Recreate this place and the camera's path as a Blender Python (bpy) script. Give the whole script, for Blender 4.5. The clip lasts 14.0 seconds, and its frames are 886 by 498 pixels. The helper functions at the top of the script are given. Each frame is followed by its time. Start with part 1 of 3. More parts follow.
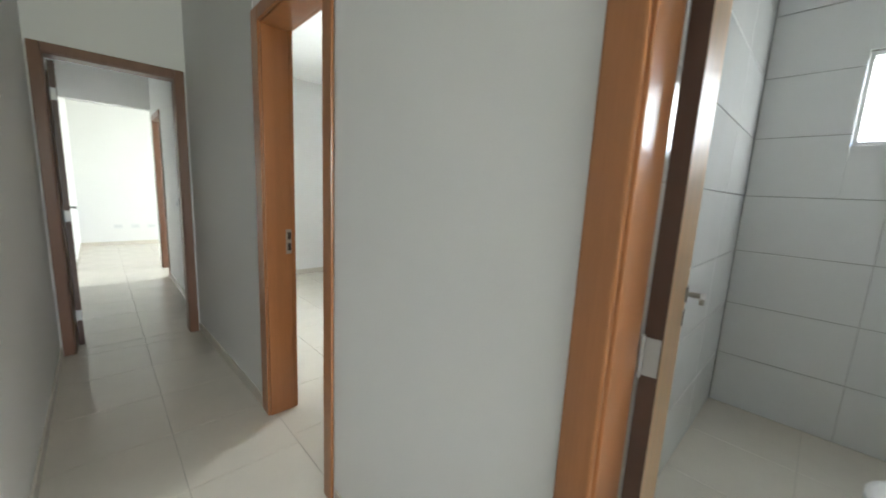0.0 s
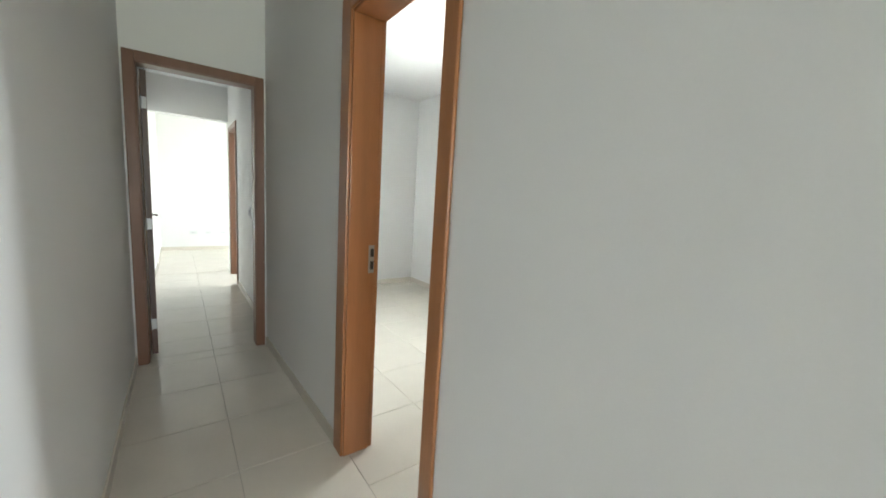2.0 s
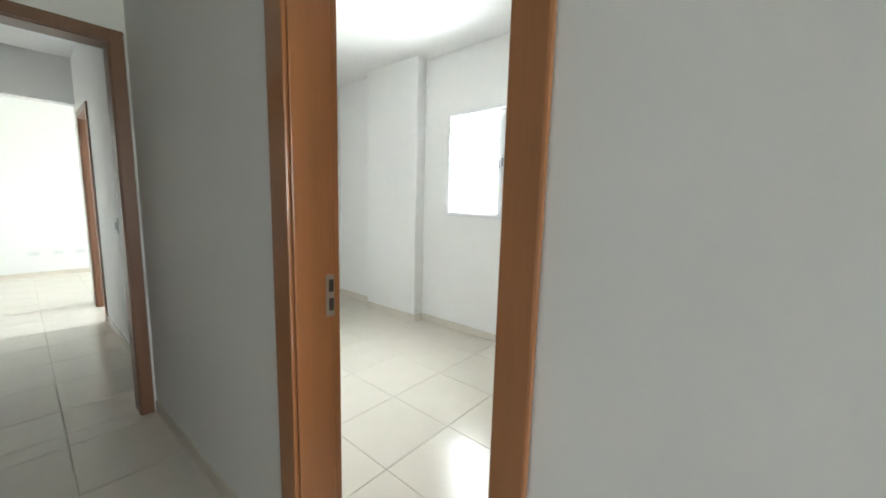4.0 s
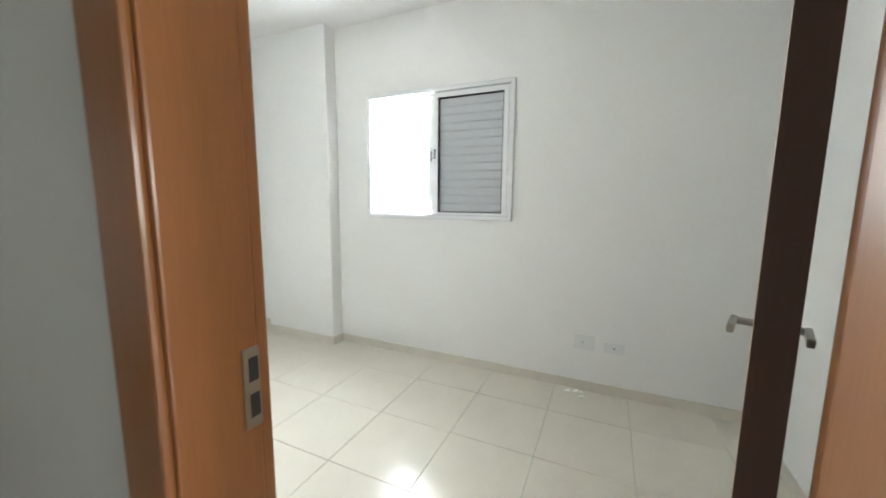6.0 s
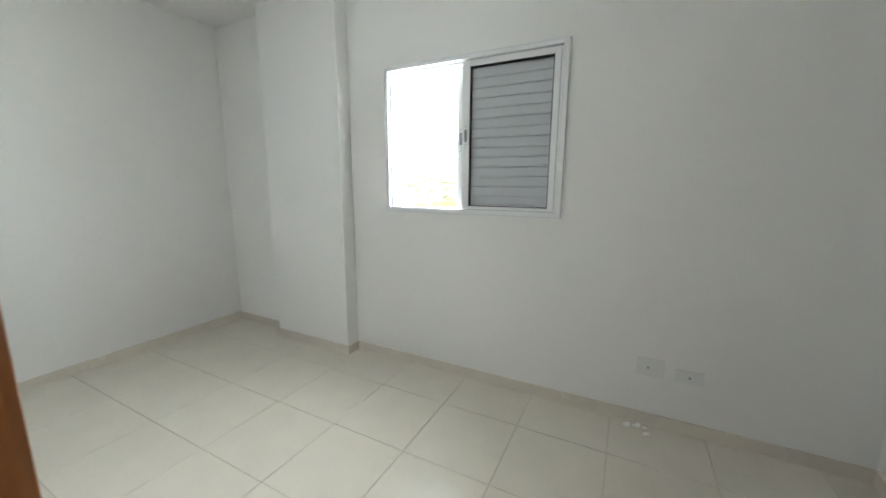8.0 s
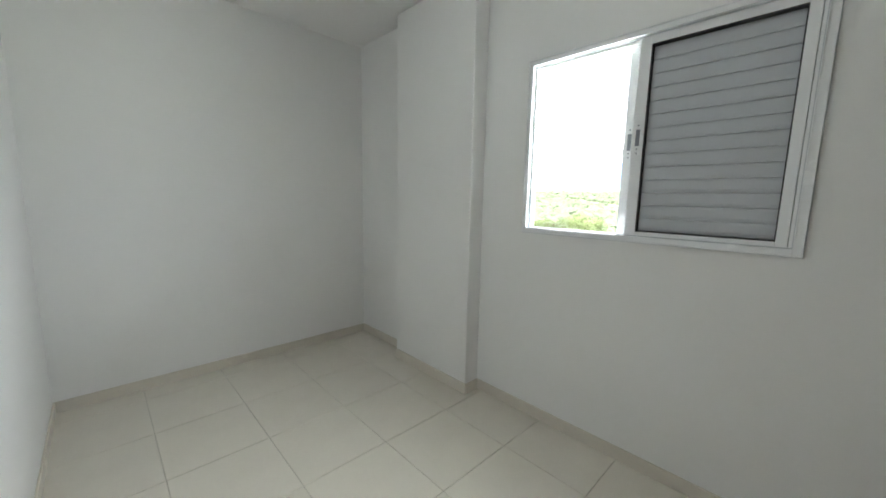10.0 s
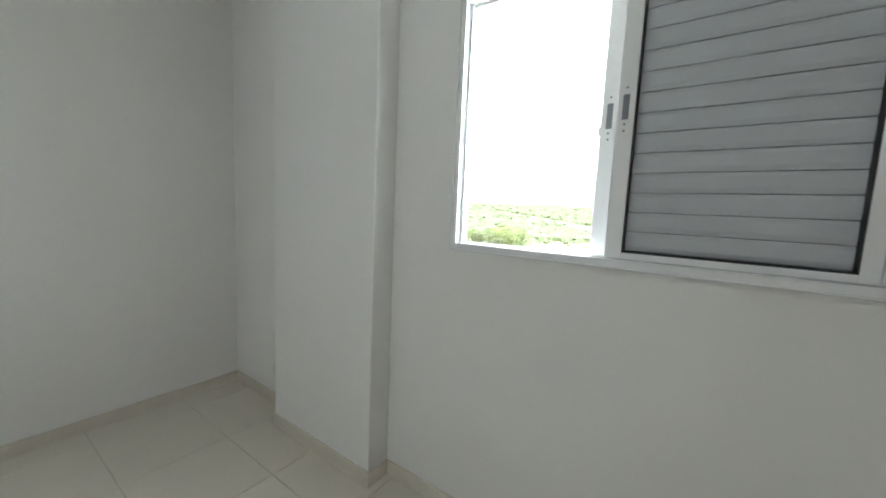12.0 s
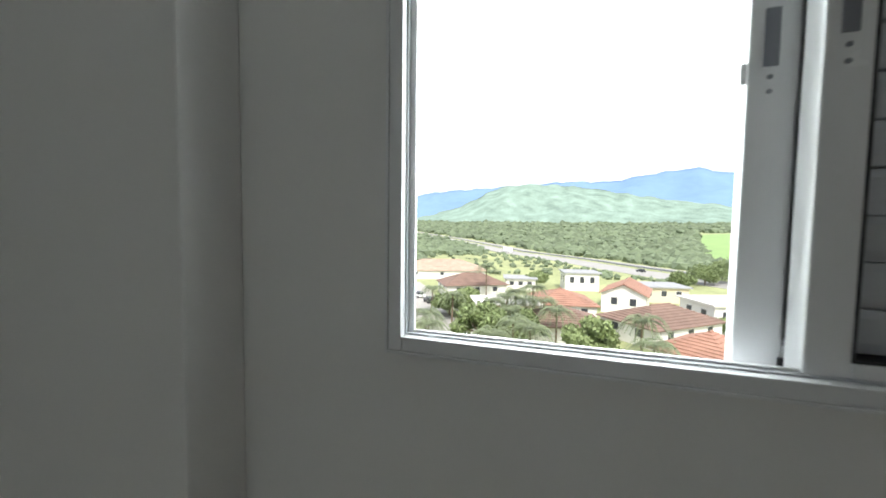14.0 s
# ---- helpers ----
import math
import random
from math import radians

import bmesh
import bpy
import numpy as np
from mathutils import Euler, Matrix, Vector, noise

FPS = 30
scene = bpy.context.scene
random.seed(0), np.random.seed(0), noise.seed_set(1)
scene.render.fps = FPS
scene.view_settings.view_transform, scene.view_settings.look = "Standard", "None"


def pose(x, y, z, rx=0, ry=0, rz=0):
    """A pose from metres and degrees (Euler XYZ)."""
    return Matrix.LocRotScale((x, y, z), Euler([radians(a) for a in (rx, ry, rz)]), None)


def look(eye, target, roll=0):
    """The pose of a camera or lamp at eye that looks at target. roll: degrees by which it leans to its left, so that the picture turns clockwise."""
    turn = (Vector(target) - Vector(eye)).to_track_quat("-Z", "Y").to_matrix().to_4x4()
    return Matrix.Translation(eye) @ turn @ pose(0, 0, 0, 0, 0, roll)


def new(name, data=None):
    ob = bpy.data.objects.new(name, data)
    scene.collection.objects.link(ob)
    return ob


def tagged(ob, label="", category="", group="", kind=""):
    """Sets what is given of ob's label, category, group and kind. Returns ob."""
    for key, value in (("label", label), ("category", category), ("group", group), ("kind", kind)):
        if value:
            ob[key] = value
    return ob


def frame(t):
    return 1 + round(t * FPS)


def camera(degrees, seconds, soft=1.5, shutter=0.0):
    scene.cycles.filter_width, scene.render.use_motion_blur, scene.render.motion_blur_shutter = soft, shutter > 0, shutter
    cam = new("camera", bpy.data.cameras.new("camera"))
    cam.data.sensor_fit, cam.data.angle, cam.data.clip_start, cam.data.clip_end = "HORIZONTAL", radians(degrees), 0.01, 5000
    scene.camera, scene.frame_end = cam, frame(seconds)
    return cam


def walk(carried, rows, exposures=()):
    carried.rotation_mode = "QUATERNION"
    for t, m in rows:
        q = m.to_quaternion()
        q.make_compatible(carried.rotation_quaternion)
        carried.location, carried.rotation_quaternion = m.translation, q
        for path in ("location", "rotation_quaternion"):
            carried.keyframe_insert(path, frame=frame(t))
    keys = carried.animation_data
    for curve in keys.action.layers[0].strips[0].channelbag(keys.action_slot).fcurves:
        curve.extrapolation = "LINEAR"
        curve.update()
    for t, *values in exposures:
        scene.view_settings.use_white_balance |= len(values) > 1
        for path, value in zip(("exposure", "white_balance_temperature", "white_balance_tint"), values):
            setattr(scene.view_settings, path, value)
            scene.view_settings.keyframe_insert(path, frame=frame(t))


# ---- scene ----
cam = camera(101.6, 14.0, soft=1.7, shutter=0.35)
PATH = [
    (0, (-0.607, -0.002, 1.315), (0.759, 1.425, 1.0), 2.8),
    (0.5, (-0.609, 0.089, 1.306), (0.606, 1.655, 1.034), 3.3),
    (1, (-0.618, 0.202, 1.31), (0.544, 1.81, 1.056), 4.1),
    (1.5, (-0.615, 0.297, 1.301), (0.542, 1.903, 1.013), 3.4),
    (2, (-0.608, 0.417, 1.305), (0.569, 2.011, 1.037), 3.5),
    (2.5, (-0.566, 0.572, 1.31), (0.646, 2.143, 1.062), 2.3),
    (3, (-0.546, 0.678, 1.311), (0.666, 2.241, 1.014), 2.6),
    (3.5, (-0.54, 0.847, 1.319), (0.815, 2.293, 1.049), 2.4),
    (3.7, (-0.524, 0.914, 1.312), (0.91, 2.284, 1.05), 2.0),
    (5.8, (-0.253, 1.45, 1.302), (1.487, 2.393, 1.013), 0.9),
    (6, (-0.239, 1.492, 1.304), (1.566, 2.312, 1.042), 0.5),
    (6.5, (-0.168, 1.586, 1.31), (1.748, 2.091, 1.035), 0.1),
    (7, (-0.079, 1.626, 1.282), (1.849, 2.071, 0.991), 0.3),
    (7.5, (0.042, 1.695, 1.287), (1.903, 2.364, 0.986), 0.7),
    (8, (0.129, 1.769, 1.354), (1.883, 2.665, 1.006), 0.3),
    (8.5, (0.232, 1.782, 1.319), (1.859, 2.896, 0.986), 0.3),
    (9, (0.319, 1.863, 1.352), (1.747, 3.226, 1.031), 1.3),
    (9.2, (0.311, 1.925, 1.369), (1.698, 3.33, 1.049), 1.0),
    (11.3, (0.865, 2.338, 1.349), (2.254, 3.76, 1.129), 1.2),
    (11.5, (0.917, 2.407, 1.361), (2.425, 3.7, 1.132), 1.9),
    (12, (1.09, 2.522, 1.327), (2.717, 3.665, 1.112), 2.6),
    (12.5, (1.257, 2.668, 1.351), (2.822, 3.895, 1.14), 1.4),
    (13, (1.414, 2.845, 1.353), (3.125, 3.864, 1.168), 1.1),
    (13.5, (1.573, 2.995, 1.378), (3.442, 3.686, 1.214), 0.0),
    (14, (1.759, 3.074, 1.381), (3.664, 3.674, 1.272), 0.8),
]
EXPOSURE = [(0.0, 3.75), (0.6, 4.0), (3.7, 3.84), (5.8, 3.84), (7.5, 3.42), (9.2, 2.82), (11.5, 2.78), (12.5, 2.6), (13.5, 1.82), (14.0, 1.34)]
walk(cam, [(t, look(e, g, r)) for t, e, g, r in PATH], EXPOSURE)

# ---- light ----
SUN_EL, SUN_AZ = radians(52), radians(200)
world = bpy.data.worlds.new("sky")
scene.world = world
world.use_nodes = True
wn = world.node_tree.nodes
sky = wn.new("ShaderNodeTexSky")
sky.sky_type = "NISHITA"
sky.sun_disc = False
sky.sun_elevation = SUN_EL
sky.sun_rotation = radians(90) - SUN_AZ
sky.dust_density = 4.0
haze = wn.new("ShaderNodeMix")
haze.data_type = "RGBA"
haze.inputs[0].default_value = 0.7
haze.inputs[7].default_value = (4.2, 4.35, 4.4, 1)
world.node_tree.links.new(sky.outputs["Color"], haze.inputs[6])
world.node_tree.links.new(haze.outputs[2], wn["Background"].inputs["Color"])
wn["Background"].inputs["Strength"].default_value = 0.15
sun = new("sun", bpy.data.lights.new("sun", "SUN"))
sun.data.energy, sun.data.angle, sun.data.color = 2.0, radians(10), (1.0, 0.95, 0.88)
sun.matrix_world = look((0, 0, 0), (-math.cos(SUN_AZ) * math.cos(SUN_EL), -math.sin(SUN_AZ) * math.cos(SUN_EL), -math.sin(SUN_EL)))


def area_light(name, centre, toward, w, h, watts):
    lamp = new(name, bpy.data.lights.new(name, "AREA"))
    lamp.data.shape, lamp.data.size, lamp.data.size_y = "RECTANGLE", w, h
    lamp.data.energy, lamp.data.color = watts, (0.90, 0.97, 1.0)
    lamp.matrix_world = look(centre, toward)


area_light("living_window_light", (3.47, 8.1, 1.5), (0, 8.1, 1.2), 1.6, 1.5, 4.6)
area_light("bedroom_window_light", (2.66, 3.10, 1.70), (1.2, 3.55, 1.70), 0.62, 0.95, 6.4)
area_light("bathroom_window_light", (2.47, -0.35, 1.9), (1.0, -0.35, 1.4), 0.58, 0.44, 0.78)
# Added fill lamp in an unseen room, to brighten the corridor from behind.
area_light("added_room_fill_light", (-0.45, -4.15, 1.5), (-0.45, 0, 1.3), 1.4, 1.2, 4.6)
# Added fill that brightens the hall through the side doorway; no known source.
area_light("side_room_fill_light", (2.28, 6.1, 1.6), (0, 6.2, 1.2), 0.6, 1.0, 4.5)


# ---- materials ----
def mat(name, color, rough=0.6, var=0.08, scale=3.0, fine=60.0, bump=0.05, metal=0.0, stretch=(1, 1, 1), coat=0.0, per_object=0.0, island=0.0, spec=0.5):
    m = bpy.data.materials.new(name)
    m.use_nodes = True
    nt = m.node_tree
    n, ln = nt.nodes, nt.links
    b = n["Principled BSDF"]
    b.inputs["Roughness"].default_value = rough
    b.inputs["Metallic"].default_value = metal
    b.inputs["Coat Weight"].default_value = coat
    b.inputs["Coat Roughness"].default_value = 0.15
    b.inputs["Specular IOR Level"].default_value = spec
    tc = n.new("ShaderNodeTexCoord")
    mp = n.new("ShaderNodeMapping")
    mp.inputs["Scale"].default_value = stretch
    ln.new(tc.outputs["Object"], mp.inputs["Vector"])
    n1, n2 = n.new("ShaderNodeTexNoise"), n.new("ShaderNodeTexNoise")
    for k, s, d in ((n1, scale, 4), (n2, fine, 3)):
        k.inputs["Scale"].default_value = s
        k.inputs["Detail"].default_value = d
        ln.new(mp.outputs["Vector"], k.inputs["Vector"])
    add = n.new("ShaderNodeMath")
    add.operation = "MULTIPLY_ADD"
    ln.new(n2.outputs["Fac"], add.inputs[0])
    add.inputs[1].default_value = 0.5
    ln.new(n1.outputs["Fac"], add.inputs[2])
    last = add.outputs[0]
    for amount, kind, sock in ((per_object, "ShaderNodeObjectInfo", "Random"), (island, "ShaderNodeNewGeometry", "Random Per Island")):
        if amount:
            inf, a2 = n.new(kind), n.new("ShaderNodeMath")
            a2.operation = "MULTIPLY_ADD"
            ln.new(inf.outputs[sock], a2.inputs[0])
            a2.inputs[1].default_value = amount
            ln.new(last, a2.inputs[2])
            last = a2.outputs[0]
    ramp = n.new("ShaderNodeMapRange")
    ramp.inputs["From Min"].default_value = 0.35
    ramp.inputs["From Max"].default_value = 1.15 + per_object + island
    ramp.inputs["To Min"].default_value = 1 - var
    ramp.inputs["To Max"].default_value = 1 + var
    ln.new(last, ramp.inputs["Value"])
    mul = n.new("ShaderNodeVectorMath")
    mul.operation = "SCALE"
    mul.inputs[0].default_value = color
    ln.new(ramp.outputs["Result"], mul.inputs["Scale"])
    ln.new(mul.outputs["Vector"], b.inputs["Base Color"])
    rr = n.new("ShaderNodeMapRange")
    rr.inputs["To Min"].default_value = max(0.02, rough - 0.06)
    rr.inputs["To Max"].default_value = min(1, rough + 0.06)
    ln.new(n1.outputs["Fac"], rr.inputs["Value"])
    ln.new(rr.outputs["Result"], b.inputs["Roughness"])
    if bump:
        bp = n.new("ShaderNodeBump")
        bp.inputs["Strength"].default_value = bump
        bp.inputs["Distance"].default_value = 0.004
        ln.new(add.outputs[0], bp.inputs["Height"])
        ln.new(bp.outputs["Normal"], b.inputs["Normal"])
    return m


paint = mat("wall_paint", (0.86, 0.86, 0.845), 0.55, 0.025, 1.2, 180, 0.10)
ceiling_paint = mat("ceiling_paint", (0.89, 0.89, 0.88), 0.8, 0.02, 1.5, 150, 0.08)
floor_tile = mat("cream_floor_tile", (0.72, 0.675, 0.59), 0.20, 0.045, 5, 60, 0.006, per_object=0.12, spec=0.38)
bath_tile = mat("white_wall_tile", (0.76, 0.77, 0.76), 0.14, 0.02, 4, 50, 0.006, per_object=0.1)
grout = mat("tile_grout", (0.55, 0.515, 0.45), 0.9, 0.15, 8, 90, 0.2)
bath_grout = mat("wall_tile_grout", (0.36, 0.35, 0.33), 0.9, 0.15, 8, 90, 0.2)
skirting = mat("cream_skirting", (0.73, 0.685, 0.60), 0.25, 0.05, 6, 60, 0.02)
frame_wood = mat("varnished_frame_wood", (0.40, 0.165, 0.062), 0.33, 0.16, 2.2, 26, 0.05, stretch=(9, 9, 0.5), coat=0.3)
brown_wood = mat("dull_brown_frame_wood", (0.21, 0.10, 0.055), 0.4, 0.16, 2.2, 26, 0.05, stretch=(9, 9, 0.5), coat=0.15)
dark_wood = mat("dark_door_edge", (0.085, 0.040, 0.024), 0.4, 0.15, 2.5, 30, 0.05, stretch=(9, 9, 0.5))
oak = mat("light_oak_veneer", (0.57, 0.345, 0.165), 0.36, 0.22, 1.1, 6, 0.04, stretch=(8, 8, 0.3))
white_alu = mat("white_aluminium", (0.88, 0.89, 0.90), 0.25, 0.02, 4, 80, 0.01)
# Darker copy of the white aluminium: the slats' backlit shade is in its colour.
slat_alu = mat("dimmed_white_aluminium", (0.53, 0.55, 0.58), 0.45, 0.03, 4, 80, 0.02)
gasket = mat("black_gasket", (0.03, 0.03, 0.035), 0.7, 0.1)
slot_grey = mat("grey_plastic", (0.22, 0.23, 0.26), 0.5, 0.08)
chrome = mat("brushed_steel", (0.36, 0.35, 0.335), 0.34, 0.06, 8, 120, 0.02, metal=1.0)
hinge_steel = mat("pale_zinc_steel", (0.46, 0.46, 0.45), 0.4, 0.05, 8, 120, 0.02, metal=0.6)
plastic = mat("white_plastic", (0.78, 0.79, 0.79), 0.3, 0.02, 6, 80, 0.01)
ceramic = mat("white_ceramic", (0.83, 0.83, 0.82), 0.08, 0.01, 6, 60, 0.0)
debris_mat = mat("plaster_scrap", (0.88, 0.88, 0.86), 0.9, 0.15, 30, 90, 0.3)
facade = mat("facade_render", (0.62, 0.60, 0.55), 0.9, 0.08, 0.4, 20, 0.2)
glass = bpy.data.materials.new("window_glass")
glass.use_nodes = True
gb = glass.node_tree.nodes["Principled BSDF"]
gb.inputs["Transmission Weight"].default_value = 1.0
gb.inputs["Roughness"].default_value = 0.0
gb.inputs["IOR"].default_value = 1.45
# outdoors
grass_mat = mat("dry_grass", (0.27, 0.30, 0.145), 0.95, 0.5, 0.05, 0.6, 0.3)
meadow_mat = mat("green_meadow", (0.20, 0.31, 0.11), 0.95, 0.15, 0.05, 0.8, 0.3)
asphalt = mat("worn_asphalt", (0.30, 0.295, 0.285), 0.9, 0.2, 0.2, 4, 0.2)
street_mat = mat("pale_street", (0.34, 0.33, 0.31), 0.9, 0.2, 0.3, 4, 0.2)
house_white = mat("white_house_render", (0.72, 0.71, 0.68), 0.85, 0.08, 0.6, 8, 0.1, per_object=0.1)
house_cream = mat("cream_house_render", (0.62, 0.54, 0.40), 0.85, 0.08, 0.6, 8, 0.1)
roof_red = mat("terracotta_roof", (0.30, 0.165, 0.12), 0.85, 0.34, 0.5, 3.5, 0.3)
roof_brown = mat("weathered_brown_roof", (0.19, 0.125, 0.10), 0.85, 0.34, 0.5, 3.5, 0.3)
roof_pale = mat("faded_pale_roof", (0.38, 0.28, 0.22), 0.85, 0.3, 0.5, 3.5, 0.3)
roof_grey = mat("fibre_cement_roof", (0.30, 0.31, 0.33), 0.85, 0.2, 0.8, 9, 0.2)
dark_pane = mat("dark_house_window", (0.05, 0.055, 0.065), 0.2, 0.1, 2, 10, 0)
bark = mat("tree_bark", (0.16, 0.12, 0.085), 0.95, 0.3, 3, 20, 0.4)
leaf_mat = mat("tree_leaves", (0.155, 0.205, 0.085), 0.7, 0.55, 0.8, 6, 0, island=0.8)
leaf_light = mat("light_tree_leaves", (0.185, 0.24, 0.10), 0.7, 0.5, 0.8, 6, 0, island=0.8)
palm_mat = mat("palm_fronds", (0.15, 0.185, 0.10), 0.6, 0.5, 0.8, 6, 0, island=0.8)
forest_mat = mat("forest_canopy", (0.115, 0.15, 0.09), 0.95, 0.5, 0.02, 0.5, 0.5, island=0.9)
# Wooded green, with air haze mixed into the base colour.
hill_mat = mat("hazed_wooded_hillside", (0.20, 0.275, 0.235), 1.0, 0.50, 0.012, 0.09, 0.0, spec=0.0)
# The blue of this range is distance haze painted as its colour.
far_mat = mat("haze_blue_distant_mountain", (0.155, 0.245, 0.42), 1.0, 0.14, 0.002, 0.012, 0.0, spec=0.0)
car_paint = mat("dark_car_paint", (0.03, 0.032, 0.036), 0.25, 0.05)
white_paint = mat("white_vehicle_paint", (0.75, 0.75, 0.75), 0.35, 0.05)
tyre_mat = mat("tyre_rubber", (0.02, 0.02, 0.02), 0.9, 0.1)

# ---- mesh helpers ----
BASES = {}


def boxes(*specs, bevel=0.0, turn=None):
    """A bmesh of boxes (x0, x1, y0, y1, z0, z1), bevelled, and moved by a matrix."""
    bm = bmesh.new()
    for x0, x1, y0, y1, z0, z1 in specs:
        v = [bm.verts.new((x, y, z)) for x in (x0, x1) for y in (y0, y1) for z in (z0, z1)]
        for q in ((0, 1, 3, 2), (4, 6, 7, 5), (0, 4, 5, 1), (2, 3, 7, 6), (0, 2, 6, 4), (1, 5, 7, 3)):
            bm.faces.new([v[i] for i in q])
    if bevel:
        bmesh.ops.bevel(bm, geom=list(bm.edges), offset=bevel, segments=2, affect="EDGES", profile=0.6)
    if turn:
        bm.transform(turn)
    return bm


def rod(p, q, r0, r1=None, sides=12):
    """A tapered round bar from p to q."""
    p, q = Vector(p), Vector(q)
    bm = bmesh.new()
    bmesh.ops.create_cone(bm, cap_ends=True, segments=sides, radius1=r0, radius2=r0 if r1 is None else r1, depth=(q - p).length)
    bm.transform(Matrix.Translation((p + q) / 2) @ (q - p).to_track_quat("Z", "Y").to_matrix().to_4x4())
    return bm


def join(*parts):
    out = parts[0]
    for b in parts[1:]:
        me = bpy.data.meshes.new("tmp")
        b.to_mesh(me)
        b.free()
        out.from_mesh(me)
        bpy.data.meshes.remove(me)
    return out


def mesh_of(name, bm, material, smooth=False):
    me = bpy.data.meshes.new(name)
    bmesh.ops.recalc_face_normals(bm, faces=bm.faces)
    bm.to_mesh(me)
    bm.free()
    me.materials.append(material)
    if smooth:
        me.polygons.foreach_set("use_smooth", [True] * len(me.polygons))
    return me


def part(name, bm, material, parent, label="", smooth=False):
    ob = new(name, mesh_of(name, bm, material, smooth))
    ob.parent = parent
    ob.matrix_parent_inverse = BASES.get(parent.name, Matrix()).inverted()
    return tagged(ob, label)


def thing(name, base, label="", category="", group="", kind=""):
    ob = new(name)
    ob.empty_display_size = 0.1
    ob.matrix_basis = pose(*base)
    BASES[ob.name] = pose(*base)
    return tagged(ob, label, category, group, kind)


def solid(name, bm, material, label="", category="", kind="structure", smooth=False):
    return tagged(new(name, mesh_of(name, bm, material, smooth)), label, category, "", kind)


# ---- structure ----
H, RX, RX1 = 2.73, 0.022, 0.150
solid("wall_corridor_left", boxes((-1.02, -0.885, -1.6, 3.64, 0, H)), paint, "white painted corridor wall", "wall")
# Opening and unseen room behind it, added so the corridor's fill light gets in.
solid("wall_corridor_end", boxes((-1.02, -0.885, -1.72, -1.6, 0, H), (-0.885, RX, -1.72, -1.6, 2.35, H)), paint, "white painted wall with an added opening at the corridor's end", "wall")
solid("wall_added_room", boxes((-2.12, -2.0, -4.32, -1.72, 0, H), (1.2, 1.32, -4.32, -1.72, 0, H), (-2.0, -1.2, -4.32, -4.2, 0, H), (0.3, 1.2, -4.32, -4.2, 0, H), (-1.2, 0.3, -4.32, -4.2, 0, 0.85), (-1.2, 0.3, -4.32, -4.2, 2.15, H),
      (-2.12, -1.02, -1.72, -1.6, 0, H), (RX1, 1.32, -1.72, -1.6, 0, H)), paint, "plain white walls of an added unseen room", "wall")
solid("ceiling_added_room", boxes((-2.12, 1.32, -4.32, -1.722, H, H + 0.18)), ceiling_paint, "plain white ceiling of an added unseen room", "ceiling")
solid("floor_end_room", boxes((-2.12, 1.32, -4.32, -1.722, -0.15, 0.0)), floor_tile, "plain cream floor of an added unseen room", "floor")
solid("wall_corridor_right", boxes((RX, RX1, -1.72, -0.45, 0, H), (RX, RX1, 0.24, 1.290, 0, H), (RX, RX1, 2.025, 5.90, 0, H), (RX, RX1, 6.60, 6.86, 0, H),
      (RX, RX1, -0.45, 0.24, 2.10, H), (RX, RX1, 1.290, 2.025, 2.10, H), (RX, RX1, 5.90, 6.60, 2.10, H)), paint, "white painted corridor wall with door openings", "wall")


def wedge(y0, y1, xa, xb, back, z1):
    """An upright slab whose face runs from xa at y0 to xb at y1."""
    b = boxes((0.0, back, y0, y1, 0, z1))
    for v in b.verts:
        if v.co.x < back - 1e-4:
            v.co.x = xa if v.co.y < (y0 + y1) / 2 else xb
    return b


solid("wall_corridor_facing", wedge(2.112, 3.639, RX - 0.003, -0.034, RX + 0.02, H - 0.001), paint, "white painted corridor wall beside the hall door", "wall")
solid("wall_corridor_door", boxes((-0.885, -0.835, 3.64, 3.76, 0, H), (-0.085, RX, 3.64, 3.76, 0, H), (-0.835, -0.085, 3.64, 3.76, 2.10, H)), paint, "white painted wall round the hall door", "wall")
solid("wall_hall_left", boxes((-1.05, -0.90, 3.64, 9.35, 0, H)), paint, "white painted hall wall", "wall")
solid("wall_living_far", boxes((-0.90, 3.65, 9.20, 9.35, 0, H)), paint, "white painted living room wall", "wall")
solid("wall_living_window", boxes((3.50, 3.65, 6.86, 7.25, 0, H), (3.50, 3.65, 8.95, 9.20, 0, H), (3.50, 3.65, 7.25, 8.95, 0, 0.7), (3.50, 3.65, 7.25, 8.95, 2.2, H)), paint, "white painted living room wall with a wide opening", "wall")
solid("wall_living_near", boxes((RX, 3.65, 6.86, 6.98, 0, H)), paint, "white painted living room wall", "wall")
solid("beam", boxes((-0.90, RX, 6.78, 6.92, 2.25, H)), paint, "white painted ceiling beam over the hall", "beam")
WY0, WY1, WZ0, WZ1 = 2.145, 3.335, 1.185, 2.135
solid("wall_bedroom_window", boxes((2.34, 2.50, 0.53, WY0, 0, H), (2.34, 2.358, WY1, 5.33, 0, H), (2.358, 2.50, 3.386, 5.33, 0, H), (2.34, 2.358, WY0, WY1, 0, 1.166), (2.358, 2.50, WY0, 3.386, 0, 1.138), (2.34, 2.50, WY0, WY1, WZ1, H), (2.358, 2.50, WY1, 3.386, WZ1, H)), paint, "white painted bedroom wall with a window opening", "wall")
solid("wall_pillar", boxes((2.212, 2.34, 3.685, 4.485, 0, H), bevel=0.006), paint, "white painted shallow wall pillar", "pillar")
solid("wall_bedroom_near", boxes((RX1, 2.34, 0.385, 0.65, 0, H)), paint, "white painted bedroom side wall", "wall")
solid("wall_bedroom_far", boxes((RX1, 2.34, 5.215, 5.345, 0, H)), paint, "white painted bedroom side wall", "wall")
